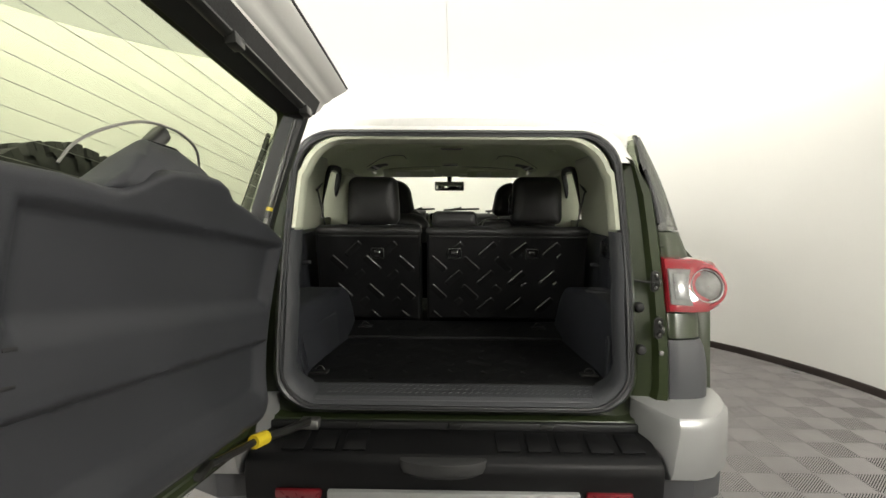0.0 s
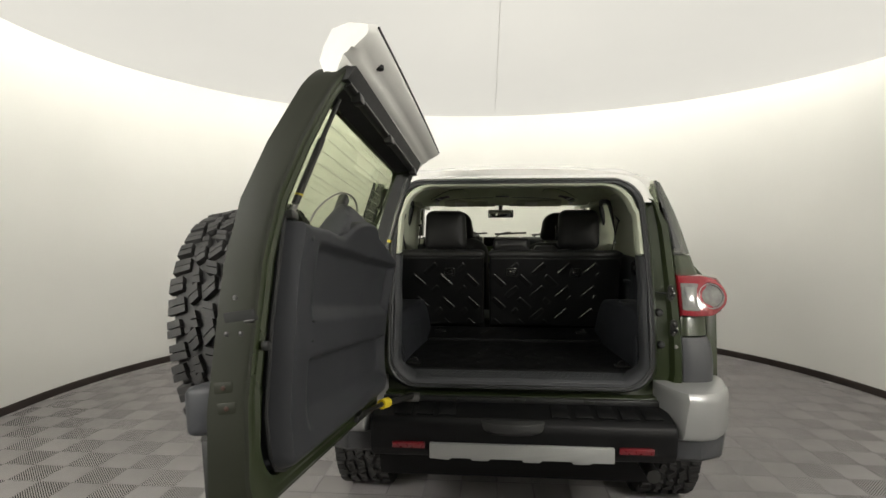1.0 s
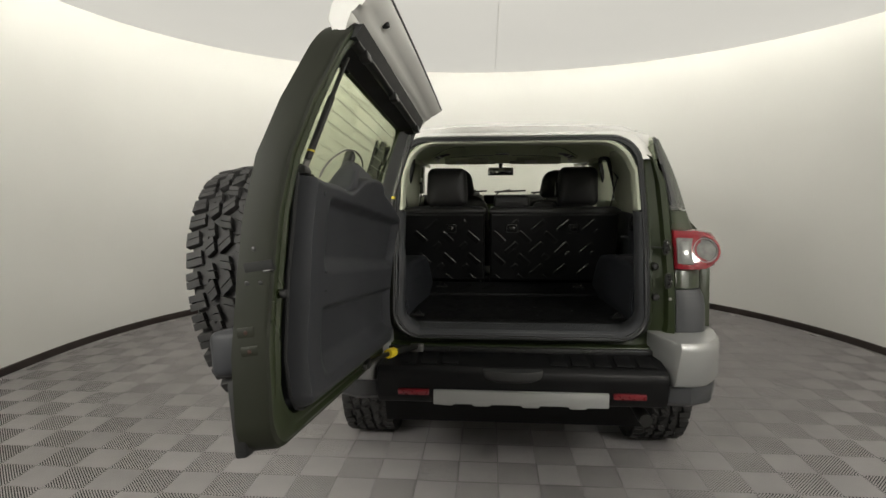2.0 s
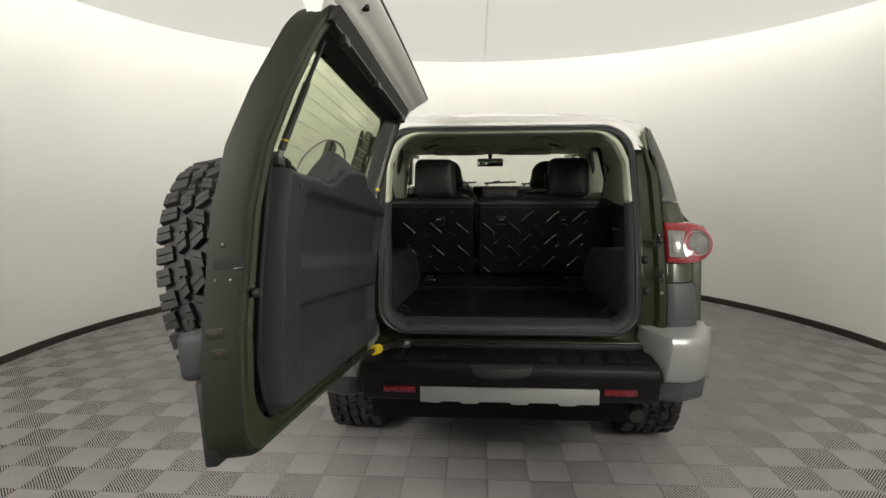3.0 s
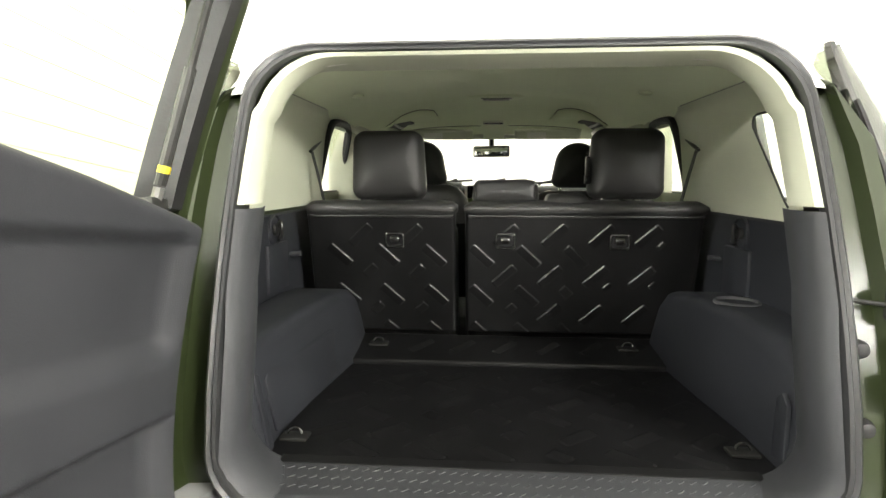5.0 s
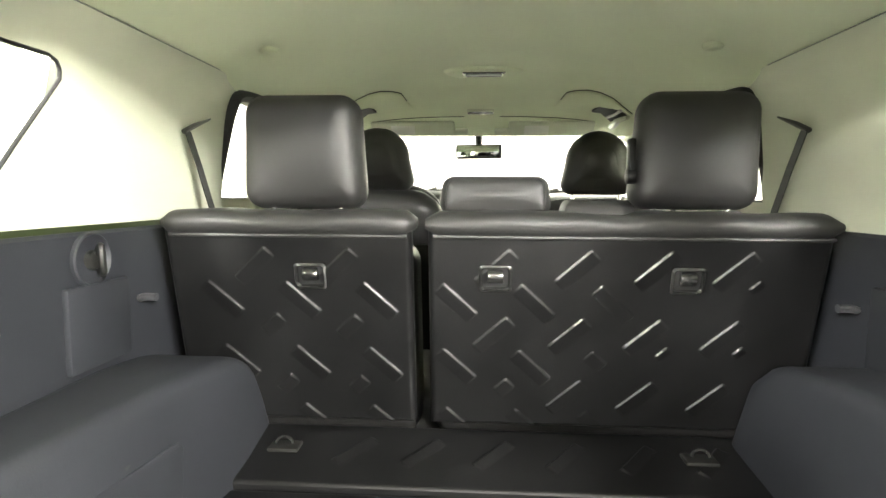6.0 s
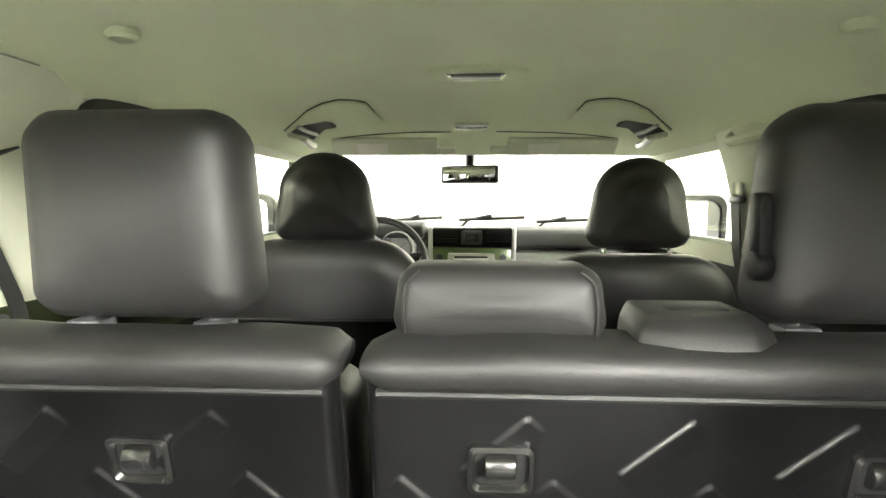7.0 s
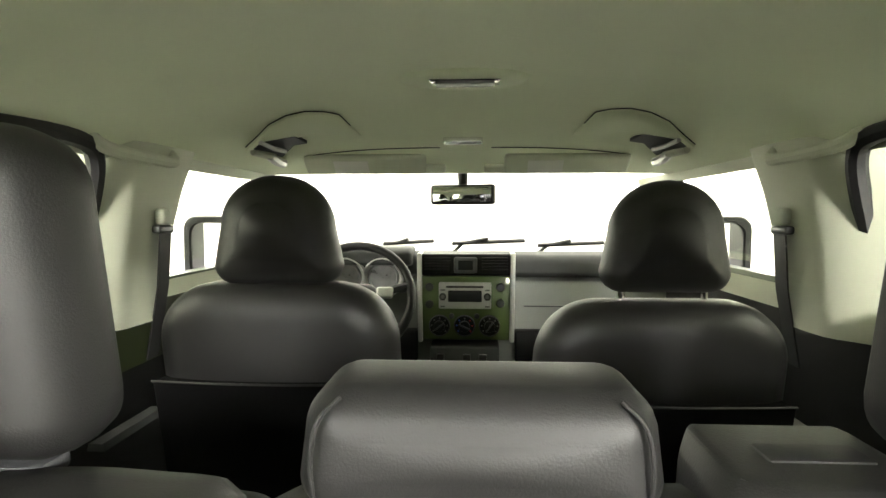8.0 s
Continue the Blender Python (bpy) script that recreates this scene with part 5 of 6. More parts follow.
for sx in (1, -1):
    MX = {1: 0.842, -1: -0.888}
    wm = part("wing_mirror", cushion(MX[sx], 2.90, 1.348, 0.225, 0.11, 0.235, 0.05, 0.0, edge=0.02), DARKMETAL, suv, "black door mirror housing", smooth=70)
    part("mirror_glass", moved(loft([[(p, yy, q) for p, q in rounded(0.088, 0.088, -0.094, 0.094, 0.035)] for yy in (-0.003, 0.003)], caps=True), Matrix.Translation((MX[sx], 2.842, 1.348)) @ Matrix.Rotation(radians(sx * 8), 4, "Z")), MIRROR, wm, "mirror glass")
    part("mirror_frame", loft([[(MX[sx] + p, yy, 1.348 + q) for p, q in rounded(w, w, -w - 0.006, w + 0.006, 0.045)] for w, yy in ((0.111, 2.86), (0.113, 2.838), (0.108, 2.828), (0.092, 2.832), (0.090, 2.85))]), BLACK, wm, "black mirror frame", smooth=60)
    part("mirror_arm", tube([(sx * 0.74, 2.93, 1.33), (sx * 0.88, 2.92, 1.30)], 0.018, 8), DARKMETAL, wm, "black mirror arm")

cabin(False)

# ---- wheels ----
def tyre(radius, width, blocks=42):
    h = width / 2
    prof = [(radius * 0.60, -h * 0.72), (radius * 0.66, -h * 0.92), (radius * 0.80, -h), (radius * 0.91, -h * 0.96), (radius * 0.945, -h * 0.86), (radius * 0.955, -h * 0.5), (radius * 0.955, h * 0.5), (radius * 0.945, h * 0.86), (radius * 0.91, h * 0.96), (radius * 0.80, h), (radius * 0.66, h * 0.92), (radius * 0.60, h * 0.72)]
    b = turned(prof, (0, 0, 0), "x", 72)
    step = 2 * math.pi / blocks

    def solid(corners, r0, r1, f=0.95):
        """A tread block: corners as (along the axis, angle)."""
        ct = sum(t for t, a in corners) / len(corners)
        ca = sum(a for t, a in corners) / len(corners)
        lo = [b.verts.new((t, r0 * math.cos(a), r0 * math.sin(a))) for t, a in corners]
        hi = []
        for t, a in corners:
            t, a = ct + (t - ct) * f, ca + (a - ca) * f
            hi.append(b.verts.new((t, r1 * math.cos(a), r1 * math.sin(a))))
        b.faces.new(hi)
        for i in range(len(corners)):
            j = (i + 1) % len(corners)
            b.faces.new((lo[i], lo[j], hi[j], hi[i]))

    def lug(quad, r0, r1):
        """A block cut in two by a thin sipe across it."""
        (t0, a0), (t1, a1), (t2, a2), (t3, a3) = quad
        for f, g in ((0.0, 0.47), (0.53, 1.0)):
            solid([(t0 + (t3 - t0) * f, a0 + (a3 - a0) * f), (t1 + (t2 - t1) * f, a1 + (a2 - a1) * f), (t1 + (t2 - t1) * g, a1 + (a2 - a1) * g), (t0 + (t3 - t0) * g, a0 + (a3 - a0) * g)], r0, r1, 0.97)
    rnd = random.Random(5)
    u = step
    for k in range(blocks):
        j = rnd.uniform(-0.06, 0.06) * u
        # five staggered, crooked rows as on an all-terrain tyre
        for s, o in ((-1, 0.0), (1, 0.5)):
            a0 = k * step + o * u + j
            inn = 0.56 if k % 2 else 0.64
            lug([(s * h * inn, a0 - 0.28 * u), (s * h * 0.985, a0 - 0.40 * u), (s * h * 0.985, a0 + 0.32 * u), (s * h * (inn + 0.05), a0 + 0.42 * u)], radius * 0.935, radius * (0.985 if k % 2 else 0.992))
            low = radius * (0.80 if k % 2 else 0.84)
            v = [b.verts.new((s * t, r * math.cos(q), r * math.sin(q))) for t, r, q in ((h * 0.985, radius * 0.95, a0 - 0.3 * u), (h * 0.985, radius * 0.95, a0 + 0.26 * u), (h * 1.035, radius * 0.875, a0 + 0.22 * u), (h * 1.035, radius * 0.875, a0 - 0.22 * u), (h * 0.995, low, a0 - 0.20 * u), (h * 0.995, low, a0 + 0.20 * u))]
            b.faces.new(v[:4])
            b.faces.new((v[3], v[2], v[5], v[4]))
            a1 = a0 + 0.45 * u
            d = 0.22 * u if k % 2 else -0.10 * u
            lug([(s * h * 0.23, a1 - 0.40 * u + d), (s * h * 0.42, a1 - 0.48 * u), (s * h * (0.54 if k % 2 else 0.47), a1 + 0.22 * u), (s * h * 0.30, a1 + 0.36 * u + d)], radius * 0.95, radius)
            if k % 2:
                solid([(s * h * 0.44, a1 + 0.34 * u), (s * h * 0.55, a1 + 0.30 * u), (s * h * 0.57, a1 + 0.52 * u), (s * h * 0.40, a1 + 0.62 * u)], radius * 0.95, radius * 0.995)
        a2 = k * step + 0.2 * u
        d = 0.16 * u if k % 2 else -0.16 * u
        lug([(-h * 0.17, a2 - 0.30 * u - d), (h * 0.12, a2 - 0.44 * u + d), (h * 0.17, a2 + 0.28 * u + d), (-h * 0.11, a2 + 0.40 * u - d)], radius * 0.95, radius)
    rim = turned([(radius * 0.61, -h * 0.7), (radius * 0.57, -h * 0.6), (radius * 0.54, h * 0.2), (radius * 0.25, h * 0.35), (0.02, h * 0.35), (0.02, h * 0.2), (radius * 0.25, h * 0.15), (radius * 0.5, 0), (radius * 0.57, h * 0.6), (radius * 0.61, h * 0.7)], (0, 0, 0), "x", 36)
    return b, rim


def wheel(name, label, m, radius=0.405, width=0.27):
    w = group_part(name, m.translation, label, suv)
    b, rim = tyre(radius, width)
    part("tyre", moved(b, m), TYRE, w, "black all-terrain tyre", smooth=30)
    part("rim", moved(rim, m), SILVER, w, "silver steel rim")


for sx in (1, -1):
    for y in (0.88, 3.57):
        wheel("wheel", "wheel with a black all-terrain tyre", pose(sx * 0.795, y, 0.402, 0, 0, 0 if sx > 0 else 180))

# ---- the open rear door, drawn closed and swung about its leaning hinge line ----
HINGE = Vector((-0.6375, -0.0425, 0.95))
AXIS = Vector((0, math.sin(radians(8.0)), math.cos(radians(8.0))))
DOOR = Matrix.Translation(HINGE) @ Matrix.Rotation(radians(-91.0), 4, AXIS) @ Matrix.Translation(-HINGE)
door = group_part("rear_door", DOOR @ Vector((0, 0, 1.0)), "green rear door standing open with charcoal inner trim", suv)


def dlean(z):
    return 0.38 * max(0.0, z - 0.9) ** 1.5


def swung(bm):
    """From the closed door, slightly bowed towards its free edge, to where it stands open."""
    for v in bm.verts:
        x, z = v.co.x, v.co.z
        v.co.y += float(np.interp(z, (0.735, 0.9, 1.05, 1.23, 1.34), (0.025, 0.026, 0.028, 0.009, 0.0))) * min(1.1, max(0.0, (x + 0.6) / 1.2))
        # the window frame falls off a little towards the free corner, which curves inwards
        v.co.z -= min(1.1, max(0.0, (z - 1.34) / 0.35)) * (0.018 + 0.036 * (x + 0.5))
        v.co.x -= 0.072 * (max(0.0, z - 1.2) / 0.535) ** 3 * min(1.1, max(0.0, (x - 0.3) / 0.28)) ** 2
    return moved(bm, DOOR)


def dpart(name, bm, mat, label="", smooth=35):
    return part(name, swung(bm), mat, door, label, smooth)


def on(x, z, d):
    return Vector((x, dlean(z) + d, z))


def dring(x0, x1, t0, t1, z0, z1, r, dy):
    """Door outline: x0 to x1 below, t0 to t1 above."""
    cx, ct = (x0 + x1) / 2, (t0 + t1) / 2
    pts = spread(rounded((x1 - x0) / 2, (t1 - t0) / 2, z0, z1, r), 6)
    return [tuple(on(x + cx + (ct - cx) * (z - z0) / (z1 - z0), z, dy)) for x, z in pts]


OUT = (-0.615, 0.632, -0.60, 0.575, 0.735, 1.735)
WIN = (-0.56, 0.560, -0.548, 0.512, 1.335, 1.680)
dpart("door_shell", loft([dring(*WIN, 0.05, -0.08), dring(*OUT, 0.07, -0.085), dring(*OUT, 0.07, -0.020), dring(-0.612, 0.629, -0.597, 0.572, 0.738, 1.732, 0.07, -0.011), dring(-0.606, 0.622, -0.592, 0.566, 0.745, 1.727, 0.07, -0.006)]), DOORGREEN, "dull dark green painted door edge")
dpart("door_inner_face", loft([dring(-0.606, 0.622, -0.592, 0.566, 0.745, 1.727, 0.07, -0.006), dring(-0.600, 0.612, -0.585, 0.558, 0.752, 1.72, 0.07, -0.002), dring(-0.592, 0.596, -0.58, 0.546, 0.765, 1.712, 0.08, -0.004), dring(-0.585, 0.585, -0.573, 0.536, 0.775, 1.705, 0.08, 0.002), dring(-0.57, 0.572, -0.555, 0.524, 0.79, 1.696, 0.08, 0.0), dring(-0.566, 0.566, -0.553, 0.519, 0.794, 1.690, 0.08, -0.05),
    dring(*WIN, 0.05, -0.075), dring(*WIN, 0.05, -0.08)]), GREEN, "green painted inner face of the door")
dpart("panel_seal", tube([tuple(on(x, z, 0.004)) for x, z in ((0.546, 1.33), (0.546, 1.1), (0.546, 0.92), (0.538, 0.84), (0.515, 0.805), (0.47, 0.792), (0.2, 0.790), (-0.3, 0.790))], 0.0055, 8), RUBBER, "black rubber seal round the inner panel")
g = dpart("door_window", loft([dring(-0.58, 0.575, -0.568, 0.528, 1.31, 1.692, 0.05, -0.076), dring(-0.58, 0.575, -0.568, 0.528, 1.31, 1.692, 0.05, -0.071)], caps=True), REARGLASS, "green tinted rear window")
g.visible_shadow = False
for k in range(9):
    z = 1.365 + 0.034 * k
    dpart("heating_wire", tube([tuple(on(x, z, -0.069)) for x in np.linspace(-0.53, 0.51, 5)], 0.0006, 4), STEEL, "thin heating wire on the rear window")
# white cap
sec = [(0.235, 1.672), (0.258, 1.690), (0.272, 1.708), (0.279, 1.718), (0.29, 1.721), (0.312, 1.733), (0.322, 1.745), (0.338, 1.750), (0.388, 1.776), (0.395, 1.786), (0.393, 1.80), (0.31, 1.812), (0.25, 1.802), (0.215, 1.765), (0.195, 1.71), (0.20, 1.68)]
def cap_point(x, y, z):
    """The cap's outline grows from the hinge side towards the free end."""
    f = (x + 0.635) / 1.155
    y = 0.266 + (y - 0.235) * 0.66 + f * (-0.021)
    z = 1.686 + (z - 1.672) * (0.54 + 0.40 * f) - 0.050 * f + 0.012 * math.sin(math.pi * f)
    return (x, y, z)


cap = []
for x in np.linspace(-0.635, 0.520, 25):
    end = max(0.0, (x - 0.47) / 0.05)
    cap.append([cap_point(x - (0.02 if z < 1.70 and y < 0.25 and x > 0.5 else 0), y - 0.02 * end * end * (y > 0.33), z - 0.02 * end * end * (z > 1.74)) for y, z in sec])
part("door_roof_cap", moved(loft(cap, caps=True), DOOR), WHITE, door, "white roof cap of the door", smooth=40)
part("cap_seal", moved(tube([cap_point(x, 0.397, 1.789) for x in np.linspace(-0.63, 0.475, 17)], 0.0035, 6), DOOR), SEAL, door, "grey rubber lip along the cap")
part("cap_plug", moved(disc(cap_point(0.33, 0.345, 1.752), 0.010, 0.012, "z", 16, 0.002), DOOR), RUBBER, door, "black rubber plug")
# black rubber frame above and beside the glass
def strip(x0, x1, z0, z1, d0, d1, n=12):
    rows = []
    for k in range(n + 1):
        x, z = x0 + (x1 - x0) * k / n, z0 + (z1 - z0) * k / n
        wx, wz = (0.018, 0.0) if abs(z1 - z0) > 0.2 else (0.0, 0.024)
        rows.append([tuple(on(x - wx, z - wz, d0)), tuple(on(x + wx, z + wz, d0)), tuple(on(x + wx * 0.8, z + wz * 0.8, d1)), tuple(on(x - wx * 0.8, z - wz * 0.8, d1))])
    return loft(rows, caps=True)


dpart("window_top_rubber", strip(-0.585, 0.545, 1.700, 1.700, -0.06, 0.012), RUBBER, "black rubber frame above the glass")
dpart("window_side_rubber", strip(-0.545, -0.538, 1.335, 1.675, -0.06, 0.006), RUBBER, "black rubber frame beside the glass")
# black window hinge bar with struts
dpart("window_frame_bar", tube([tuple(on(x, 1.684, -0.002)) for x in np.linspace(-0.56, 0.510, 9)], 0.014, 10), DARKMETAL, "black bar above the rear window")
for x in (-0.50, 0.0, 0.40):
    dpart("window_hinge", moved(box(-0.025, 0.025, -0.012, 0.012, -0.014, 0.014, 0.004), Matrix.Translation(on(x, 1.668, 0.012))), DARKMETAL, "black window hinge")
for x0, x1 in ((0.528, 0.495), (-0.480, -0.478)):
    a, c = on(x0, 1.345, 0.012), on(x1, 1.640, 0.0)
    st = dpart("gas_strut", tube([a.lerp(c, f) for f in (0.06, 0.3, 0.62, 0.63)], 0.0085, 10), DARKMETAL, "black gas strut of the rear window")
    b = tube([a.lerp(c, f) for f in (0.60, 1.0)], 0.006, 8)
    part("strut_rod", swung(b), DARKMETAL, st, "thin strut rod")
    b = tube([a.lerp(c, f) for f in ((0.12, 0.155) if x0 < 0 else (0.13, 0.145))], 0.0092, 10)
    part("strut_label", swung(b), YELLOW, st, "yellow warning label")
    b = tube([a.lerp(c, f) for f in (-0.02, 0.05)], 0.008, 8)
    part("strut_end", swung(b), STEEL, st, "steel strut end")
    dpart("strut_bracket", box(x0 - 0.02, x0 + 0.02, dlean(1.34) - 0.02, dlean(1.34) + 0.02, 1.325, 1.345, 0.004), DARKMETAL, "black strut bracket")


# inner panel as one moulded shape
def panel_top(x):
    """Upper edge: level, with the raised cover over the wiper motor."""
    return float(np.interp(x, (-0.58, -0.50, -0.30, -0.17, -0.13, -0.09, 0.00, 0.085, 0.12, 0.17, 0.21, 0.25, 0.34, 0.46, 0.55), (1.31, 1.325, 1.355, 1.370, 1.392, 1.400, 1.397, 1.385, 1.372, 1.345, 1.329, 1.325, 1.328, 1.322, 1.325)))


def smoothstep(a, b, t):
    t = min(1.0, max(0.0, (t - a) / (b - a)))
    return t * t * (3 - 2 * t)


def panel_depth(x, z):
    """How far the panel stands out."""
    d = 0.050
    # upper dished field
    f1 = smoothstep(-0.56, -0.51, x) * (1 - smoothstep(0.38, 0.42, x))
    top, low = 1.285 + 0.012 * (0.4 - x) * 0.5, 1.13
    d -= 0.028 * f1 * smoothstep(low - 0.035, low + 0.02, z) * (1 - smoothstep(top - 0.011, top, z))
    # lower dished field
    top, low = 1.022 + 0.01 * (0.4 - x) * 0.3, 0.868
    d -= 0.028 * f1 * smoothstep(low - 0.025, low + 0.03, z) * (1 - smoothstep(top - 0.014, top, z))
    return d


nx, nz = 72, 96
grid = []
for i in range(nx + 1):
    col = []
    x = -0.575 + 1.11 * i / nx
    for j in range(nz + 1):
        v = j / nz
        zb = 0.80 + 0.05 * max(0, (-0.50 - x) / 0.075) ** 2 + 0.04 * max(0, (x - 0.49) / 0.055) ** 2
        z = zb + (panel_top(x) - zb) * v
        edge = min(x + 0.575, 0.535 - x, (z - zb), (panel_top(x) - z))
        e = math.sqrt(max(0.0, 1 - (1 - min(1.0, edge / 0.022)) ** 2))
        col.append(on(x, z, 0.006 + (panel_depth(x, z) - 0.006) * (0.25 + 0.75 * e)))
    grid.append(col)
b = loft(grid, closed=False)
rim_pts = [grid[i][0] for i in range(nx + 1)] + [grid[nx][j] for j in range(1, nz + 1)] + [grid[i][nz] for i in range(nx - 1, -1, -1)] + [grid[0][j] for j in range(nz - 1, 0, -1)]
b = loft([rim_pts, [on(p.x, p.z, -0.02) for p in rim_pts]], bm=b)
bmesh.ops.remove_doubles(b, verts=b.verts[:], dist=0.0002)
dpart("door_inner_panel", b, TRIM, "charcoal plastic inner door panel", smooth=50)
for z in (1.10, 1.055):
    dpart("panel_clip", box(0.385, 0.41, dlean(z) + 0.045, dlean(z) + 0.052, z, z + 0.006, 0.002), RUBBER, "small black clip on the panel")
dpart("panel_button", disc((0.47, dlean(1.29) + 0.048, 1.29), 0.010, 0.006, "y", 16, 0.002), TRIM, "round trim button")
# motor behind the glass and its cable
cover = prism([(0.25, 1.318), (0.205, 1.352), (0.155, 1.402), (0.095, 1.450), (-0.026, 1.458), (-0.100, 1.428), (-0.130, 1.37), (-0.13, 1.33)], "y", -0.05, 0.040, 0.014, 3)
for v in cover.verts:
    v.co.y += dlean(v.co.z) - 0.9 * max(0.0, v.co.z - 1.375) * (v.co.y > 0)
dpart("wiper_motor_cover", cover, TRIM, "charcoal cover over the wiper motor", smooth=40)
dpart("wiper_pivot", moved(box(-0.062, 0.062, -0.015, 0.015, -0.018, 0.018, 0.010, 3), Matrix.Translation(on(0.035, 1.455, -0.055)) @ Matrix.Rotation(radians(40), 4, "Y")), DARKMETAL, "black wiper pivot")
dpart("washer_hose", tube(flowing([tuple(on(x, z, -0.06)) for x, z in ((0.235, 1.375), (0.215, 1.413), (0.158, 1.455), (0.068, 1.492), (-0.042, 1.502), (-0.13, 1.486), (-0.17, 1.45))]), 0.003, 6), STEEL, "thin grey hose arching over the motor")
# edge fittings
def edge_x(z):
    return 0.632 - 0.057 * (z - 0.735)


# slightly proud block; its black stands for the shade inside the lock slot
sl = dpart("lock_slot_shade", box(edge_x(1.13) - 0.02, edge_x(1.13) + 0.0015, dlean(1.13) - 0.07, dlean(1.13) - 0.005, 1.119, 1.141, 0.002), UNDER, "black block on the door edge, coloured as the shade in the lock slot")
b = box(edge_x(1.13) - 0.006, edge_x(1.13) + 0.0025, dlean(1.13) - 0.03, dlean(1.13) - 0.008, 1.115, 1.121, 0.002)
part("lock_plate", swung(b), DARKMETAL, sl, "dark lock plate")
for y, z in ((-0.040, 1.168), (-0.040, 1.095), (-0.070, 1.098)):
    dpart("lock_screw", disc((edge_x(z) - 0.002, y + dlean(1.13), z), 0.0055, 0.008, "x", 16, 0.002), DARKMETAL, "dull dark lock screw")
b = disc((0.578, dlean(1.065) + 0.008, 1.065), 0.010, 0.016, "y", 16, 0.003)
dpart("bump_stop", b, RUBBER, "black rubber bump stop")
for y, z in ((-0.045, 0.995), (-0.04, 0.955)):
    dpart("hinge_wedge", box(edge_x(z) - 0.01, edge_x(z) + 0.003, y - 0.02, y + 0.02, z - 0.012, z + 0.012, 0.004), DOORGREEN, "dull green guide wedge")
    dpart("rusty_bolt", disc((edge_x(z) + 0.001, y, z), 0.005, 0.008, "x", 12, 0.002), RUST, "rusty bolt")
dpart("handle_housing", box(0.50, 0.614, -0.135, -0.06, 0.905, 1.005, 0.018, 3), TRIM, "grey plastic handle housing on the outside")
dpart("edge_flap", box(0.572, 0.622, -0.098, -0.07, 0.735, 0.90, 0.006), RUBBER, "black rubber edge strip")
for z in (0.86, 1.16):
    dpart("door_hinge", box(-0.655, -0.59, -0.06, -0.01, z - 0.03, z + 0.03, 0.01), GREEN, "green door hinge")
# check arm, from the body to the door
arm = tube([(-0.445, -0.02, 0.768), (-0.485, -0.15, 0.79), (-0.515, -0.235, 0.806)], 0.013, 8)
ca = part("door_check_arm", arm, DARKMETAL, suv, "black door check arm with yellow marking")
part("arm_end", tube([(-0.512, -0.225, 0.805), (-0.527, -0.275, 0.812)], [0.019, 0.019], 10), YELLOW, ca, "yellow end sleeve")
part("arm_rod", tube([(-0.527, -0.275, 0.812), (-0.565, -0.46, 0.836)], 0.010, 8), DARKMETAL, ca, "black rod")
part("arm_label", tube([(-0.530, -0.285, 0.8165), (-0.560, -0.43, 0.8355)], 0.0065, 8), YELLOW, ca, "yellow strip")
part("arm_foot", box(-0.60, -0.555, -0.52, -0.45, 0.828, 0.85, 0.006), DARKMETAL, ca, "dark arm foot")
part("arm_pivot", box(-0.475, -0.415, -0.035, 0.01, 0.745, 0.775, 0.006), STEEL, ca, "steel arm pivot")
wheel("spare_wheel", "spare wheel with a chunky all-terrain tyre on the door", DOOR @ pose(-0.05, -0.190, 1.10, 0, 0, -90), 0.39, 0.225)

# ---- bumper details and jamb fittings ----
for x in (-0.284, 0.0, 0.284):
    part("step_clip", prism([(x - 0.02, 0.745), (x + 0.02, 0.745), (x + 0.03, 0.760), (x - 0.012, 0.764)], "y", -0.012, 0.012, 0.004), DARKMETAL, suv, "dark clip along the step edge")
# added filler, black to keep the foot of the jamb dark
part("step_dark_filler", box(-0.575, 0.575, -0.006, 0.05, 0.738, 0.764, 0.006), RUBBER, suv, "black filler strip added to darken the foot of the jamb above the step")
part("step_handle", loft([[(-0.03 + w * math.cos(a), -0.168 - d * math.sin(a) * 0.32 + 0.02, z) for a in np.linspace(0, math.pi, 16)] for w, d, z in ((0.10, 0.10, 0.668), (0.125, 0.16, 0.684), (0.13, 0.165, 0.700), (0.125, 0.15, 0.716), (0.118, 0.12, 0.719))], caps=True), STEPGREY, suv, "dark grey curved grip in the bumper step")
for k, x in enumerate((-0.47, -0.38, -0.29, 0.16, 0.25, 0.34, 0.43, 0.52)):
    part("step_rib", moved(box(-0.034, 0.034, -0.05, 0.05, -0.003, 0.004, 0.003), Matrix.Translation((x, -0.075, 0.734)) @ Matrix.Rotation(radians(8.3), 4, "X")), BLACK, suv, "raised pad on the step")
for z in (1.20, 1.06):
    sk = part("door_striker", moved(loft([[(p, q2, r2) for p, r2 in rounded(w, w, -h, h, w * 0.95, 6)] for w, h, q2 in ((0.014, 0.034, 0.004), (0.014, 0.034, -0.004), (0.012, 0.032, -0.006))], caps=True), Matrix.Translation((0.634, lean(z) + 0.006, z))), DARKMETAL, suv, "black oval striker plate on the door jamb")
    for dz in (-0.019, 0.019):
        part("striker_bolt", disc((0.634, lean(z) - 0.002, z + dz), 0.006, 0.007, "y", 14, 0.002), BEZEL, sk, "dull steel bolt")
    part("striker_loop", tube(flowing([(0.636, lean(z), z - 0.008), (0.636, lean(z) - 0.03, z - 0.008), (0.636, lean(z) - 0.03, z + 0.008), (0.636, lean(z), z + 0.008)]), 0.004, 8), BEZEL, sk, "steel striker loop")
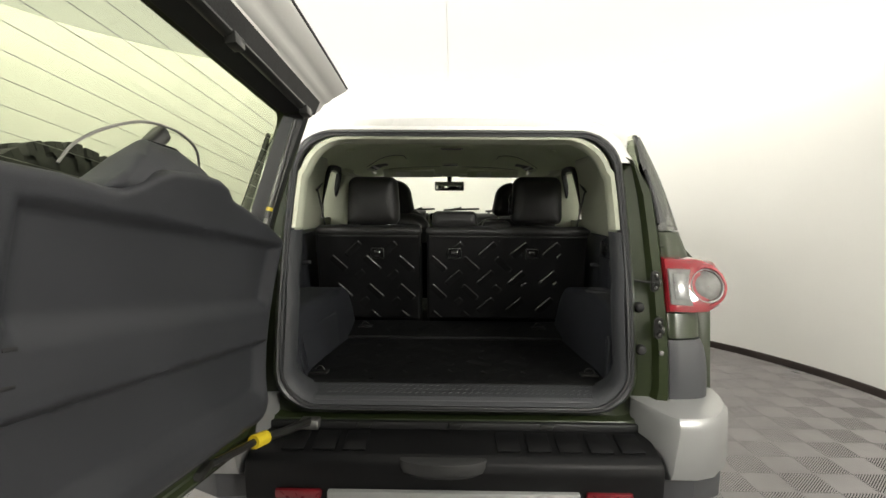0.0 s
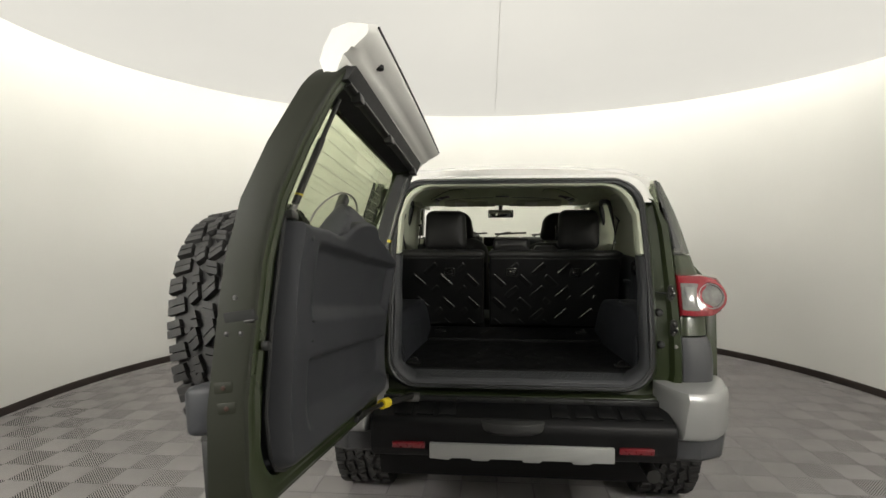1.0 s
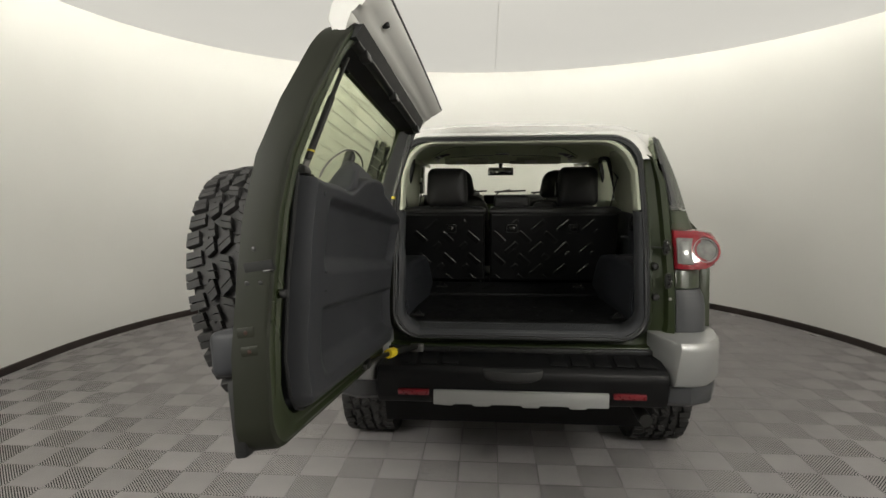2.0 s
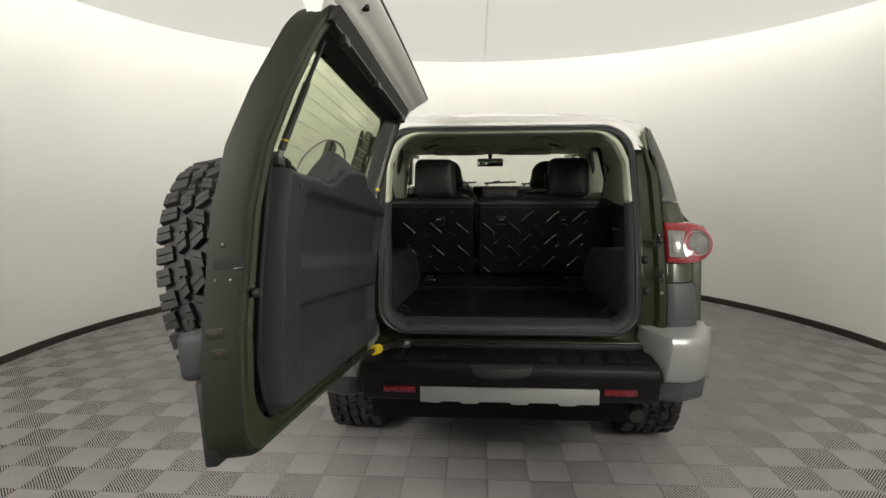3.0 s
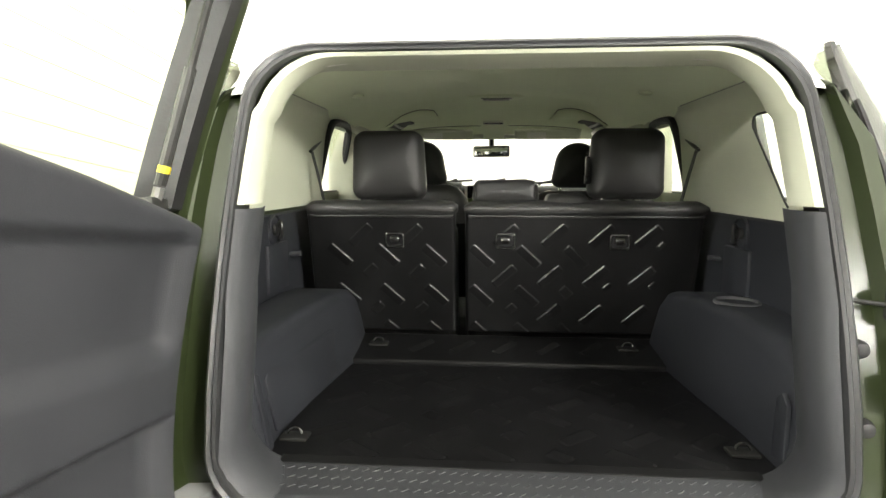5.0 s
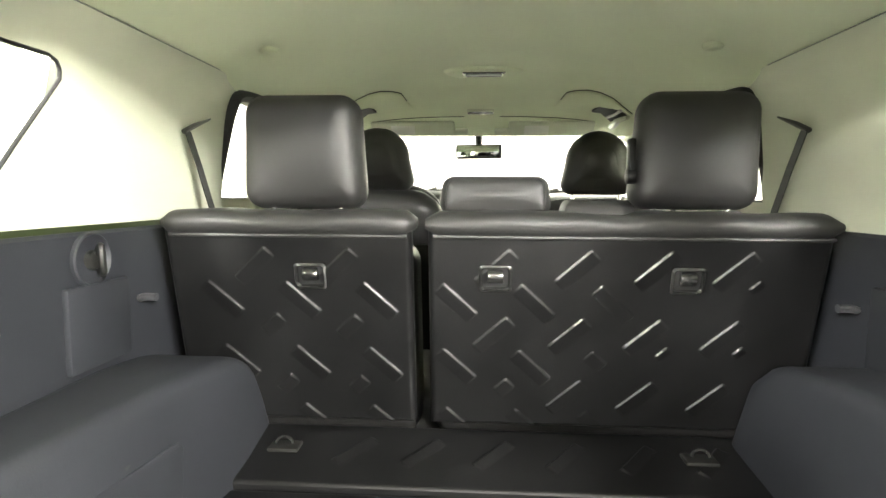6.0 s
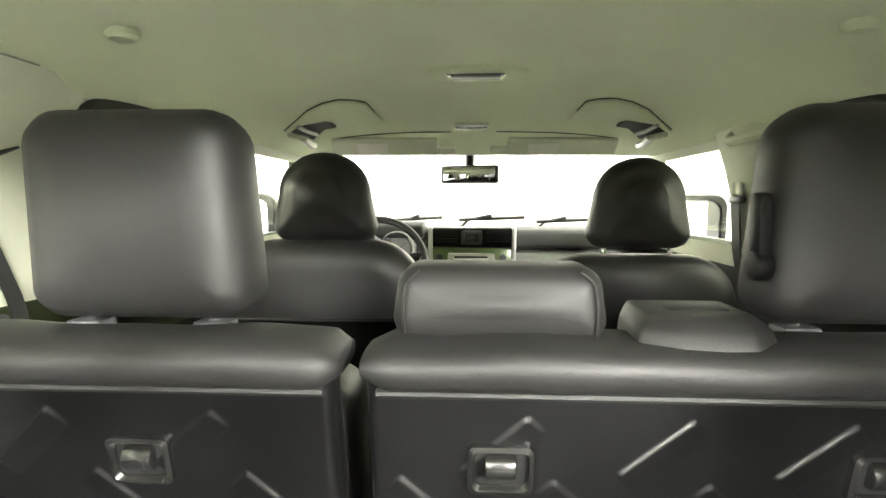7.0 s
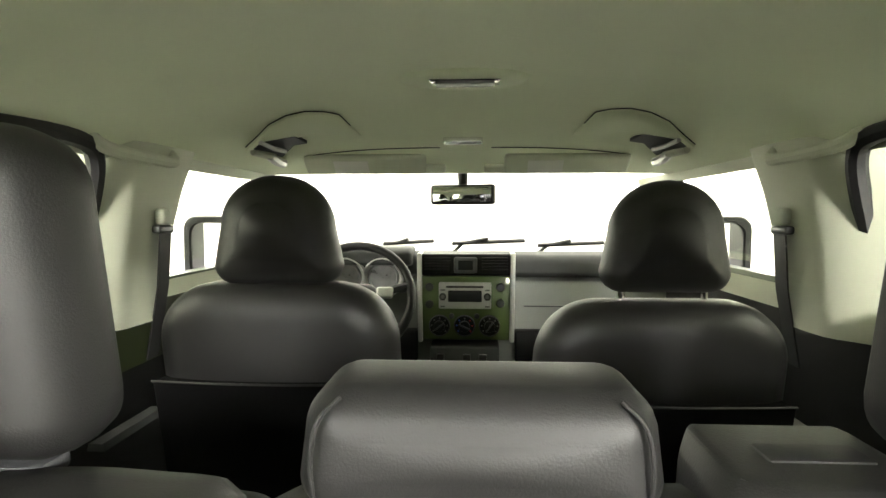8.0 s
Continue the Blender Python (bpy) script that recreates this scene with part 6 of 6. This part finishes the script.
part("jamb_pin", tube([(0.632, lean(1.20) + 0.0, 1.197), (0.60, lean(1.20) + 0.02, 1.198), (0.575, lean(1.20) + 0.03, 1.200)], 0.004, 8), DARKMETAL, suv, "thin black pin beside the striker")
for z in (1.115, 0.985):
    part("jamb_buffer", moved(turned([(0.017, 0.006), (0.017, -0.002), (0.013, -0.011), (0.008, -0.014), (0.001, -0.014)], (0, 0, 0), "y", 18), Matrix.Translation((0.590, lean(z) + 0.044, z))), RUBBER, suv, "black rubber buffer on the door jamb")
part("jamb_bolt", disc((0.640, lean(0.98) + 0.006, 0.985), 0.008, 0.010, "y", 14, 0.003), STEEL, suv, "small steel bolt on the jamb")
part("tail_pipe", tube([(0.55, 0.25, 0.46), (0.55, -0.02, 0.455)], 0.028, 16), DARKMETAL, suv, "dark tail pipe")

# ---- floor tiles: square open-rib tiles, the ribs turned a quarter from tile to tile ----
PITCH = 0.204
def tile_mesh(flip):
    b = bmesh.new()
    h = PITCH / 2 - 0.0005
    q = [(-h, -h), (h, -h), (h, h), (-h, h)]
    # bottom face, blackened in place of the shade between the ribs
    vs = [b.verts.new((x, y, -0.026)) for x, y in q]
    b.faces.new(vs)
    b.faces.ensure_lookup_table()
    n = 28
    s = 2 * h / 13.0 * 0.7071
    w = s * 0.25
    for k in range(-n + 1, n):
        c = k * s
        # rib along the diagonal at offset c, clipped to the tile
        half = h * math.sqrt(2) - abs(c)
        if half < 0.006:
            continue
        pts = []
        for t, o in ((-half + abs(w), -w), (half - abs(w), -w), (half - abs(w), w), (-half + abs(w), w)):
            dx, dy = (t + 0) * 0.7071 - (c + o) * 0.7071, t * 0.7071 + (c + o) * 0.7071
            if flip:
                dx, dy = -dy, dx
            pts.append((max(-h, min(h, dx)), max(-h, min(h, dy))))
        lo = [b.verts.new((x, y, -0.004)) for x, y in pts]
        hi = [b.verts.new((x, y, 0.0)) for x, y in pts]
        b.faces.new(hi)
        for i in (0, 2):
            b.faces.new((lo[i], lo[i + 1], hi[i + 1], hi[i]))
    # narrow rim
    for i in range(4):
        (x0, y0), (x1, y1) = q[i], q[(i + 1) % 4]
        f = 0.985
        b.faces.new([b.verts.new(p) for p in ((x0, y0, 0.0), (x1, y1, 0.0), (x1 * f, y1 * f, 0.0), (x0 * f, y0 * f, 0.0))])
    bmesh.ops.recalc_face_normals(b, faces=b.faces[:])
    me = bpy.data.meshes.new("tile")
    b.to_mesh(me)
    b.free()
    me.materials.append(TILE)
    me.materials.append(UNDER)
    me.polygons[0].material_index = 1
    return me


TILES = (tile_mesh(False), tile_mesh(True))
spots = []
for i in range(-24, 25):
    for j in range(-32, 30):
        x, y = -1.098 + PITCH * (i + 0.5), 0.238 + PITCH * (j + 0.5)
        yy = y - BY if y > BY else min(0.0, y - (BY - LONG))
        if math.hypot(x - BX, yy) < BR + 0.02:
            spots.append((x, y, (i + j) % 2))
near = [s for s in spots if -1.5 < s[1] < 1.2 and (s[0] < -0.55 or s[1] < 0.7) and s[0] < 1.0 or (s[0] > 1.0 and -0.2 < s[1] < 2.0 and s[0] < 2.4)]
near = near[:300]
chosen = set(near)
for x, y, f in near:
    o = new("tile", TILES[f])
    o.parent = floor
    o.location = Vector((x, y, 0)) - floor.location
verts, faces = [], []
for f in (0, 1):
    me = TILES[f]
    co = [tuple(v.co) for v in me.vertices]
    po = [tuple(p.vertices) for p in me.polygons]
    for x, y, ff in spots:
        if ff != f or (x, y, ff) in chosen:
            continue
        base_i = len(verts)
        verts += [(a + x, b_ + y, c) for a, b_, c in co]
        faces += [tuple(k + base_i for k in p) for p in po]
me = bpy.data.meshes.new("floor_tiles")
me.from_pydata(verts, [], faces)
me.materials.append(TILE)
me.materials.append(UNDER)
per = len(TILES[0].polygons)
me.polygons.foreach_set("material_index", [1 if k % per == 0 else 0 for k in range(len(faces))])
o = new("floor_tiles", me)
o.parent = floor
o.location = -floor.location
tagged(o, "grey ribbed floor tiles in a checker layout", kind="stuff")
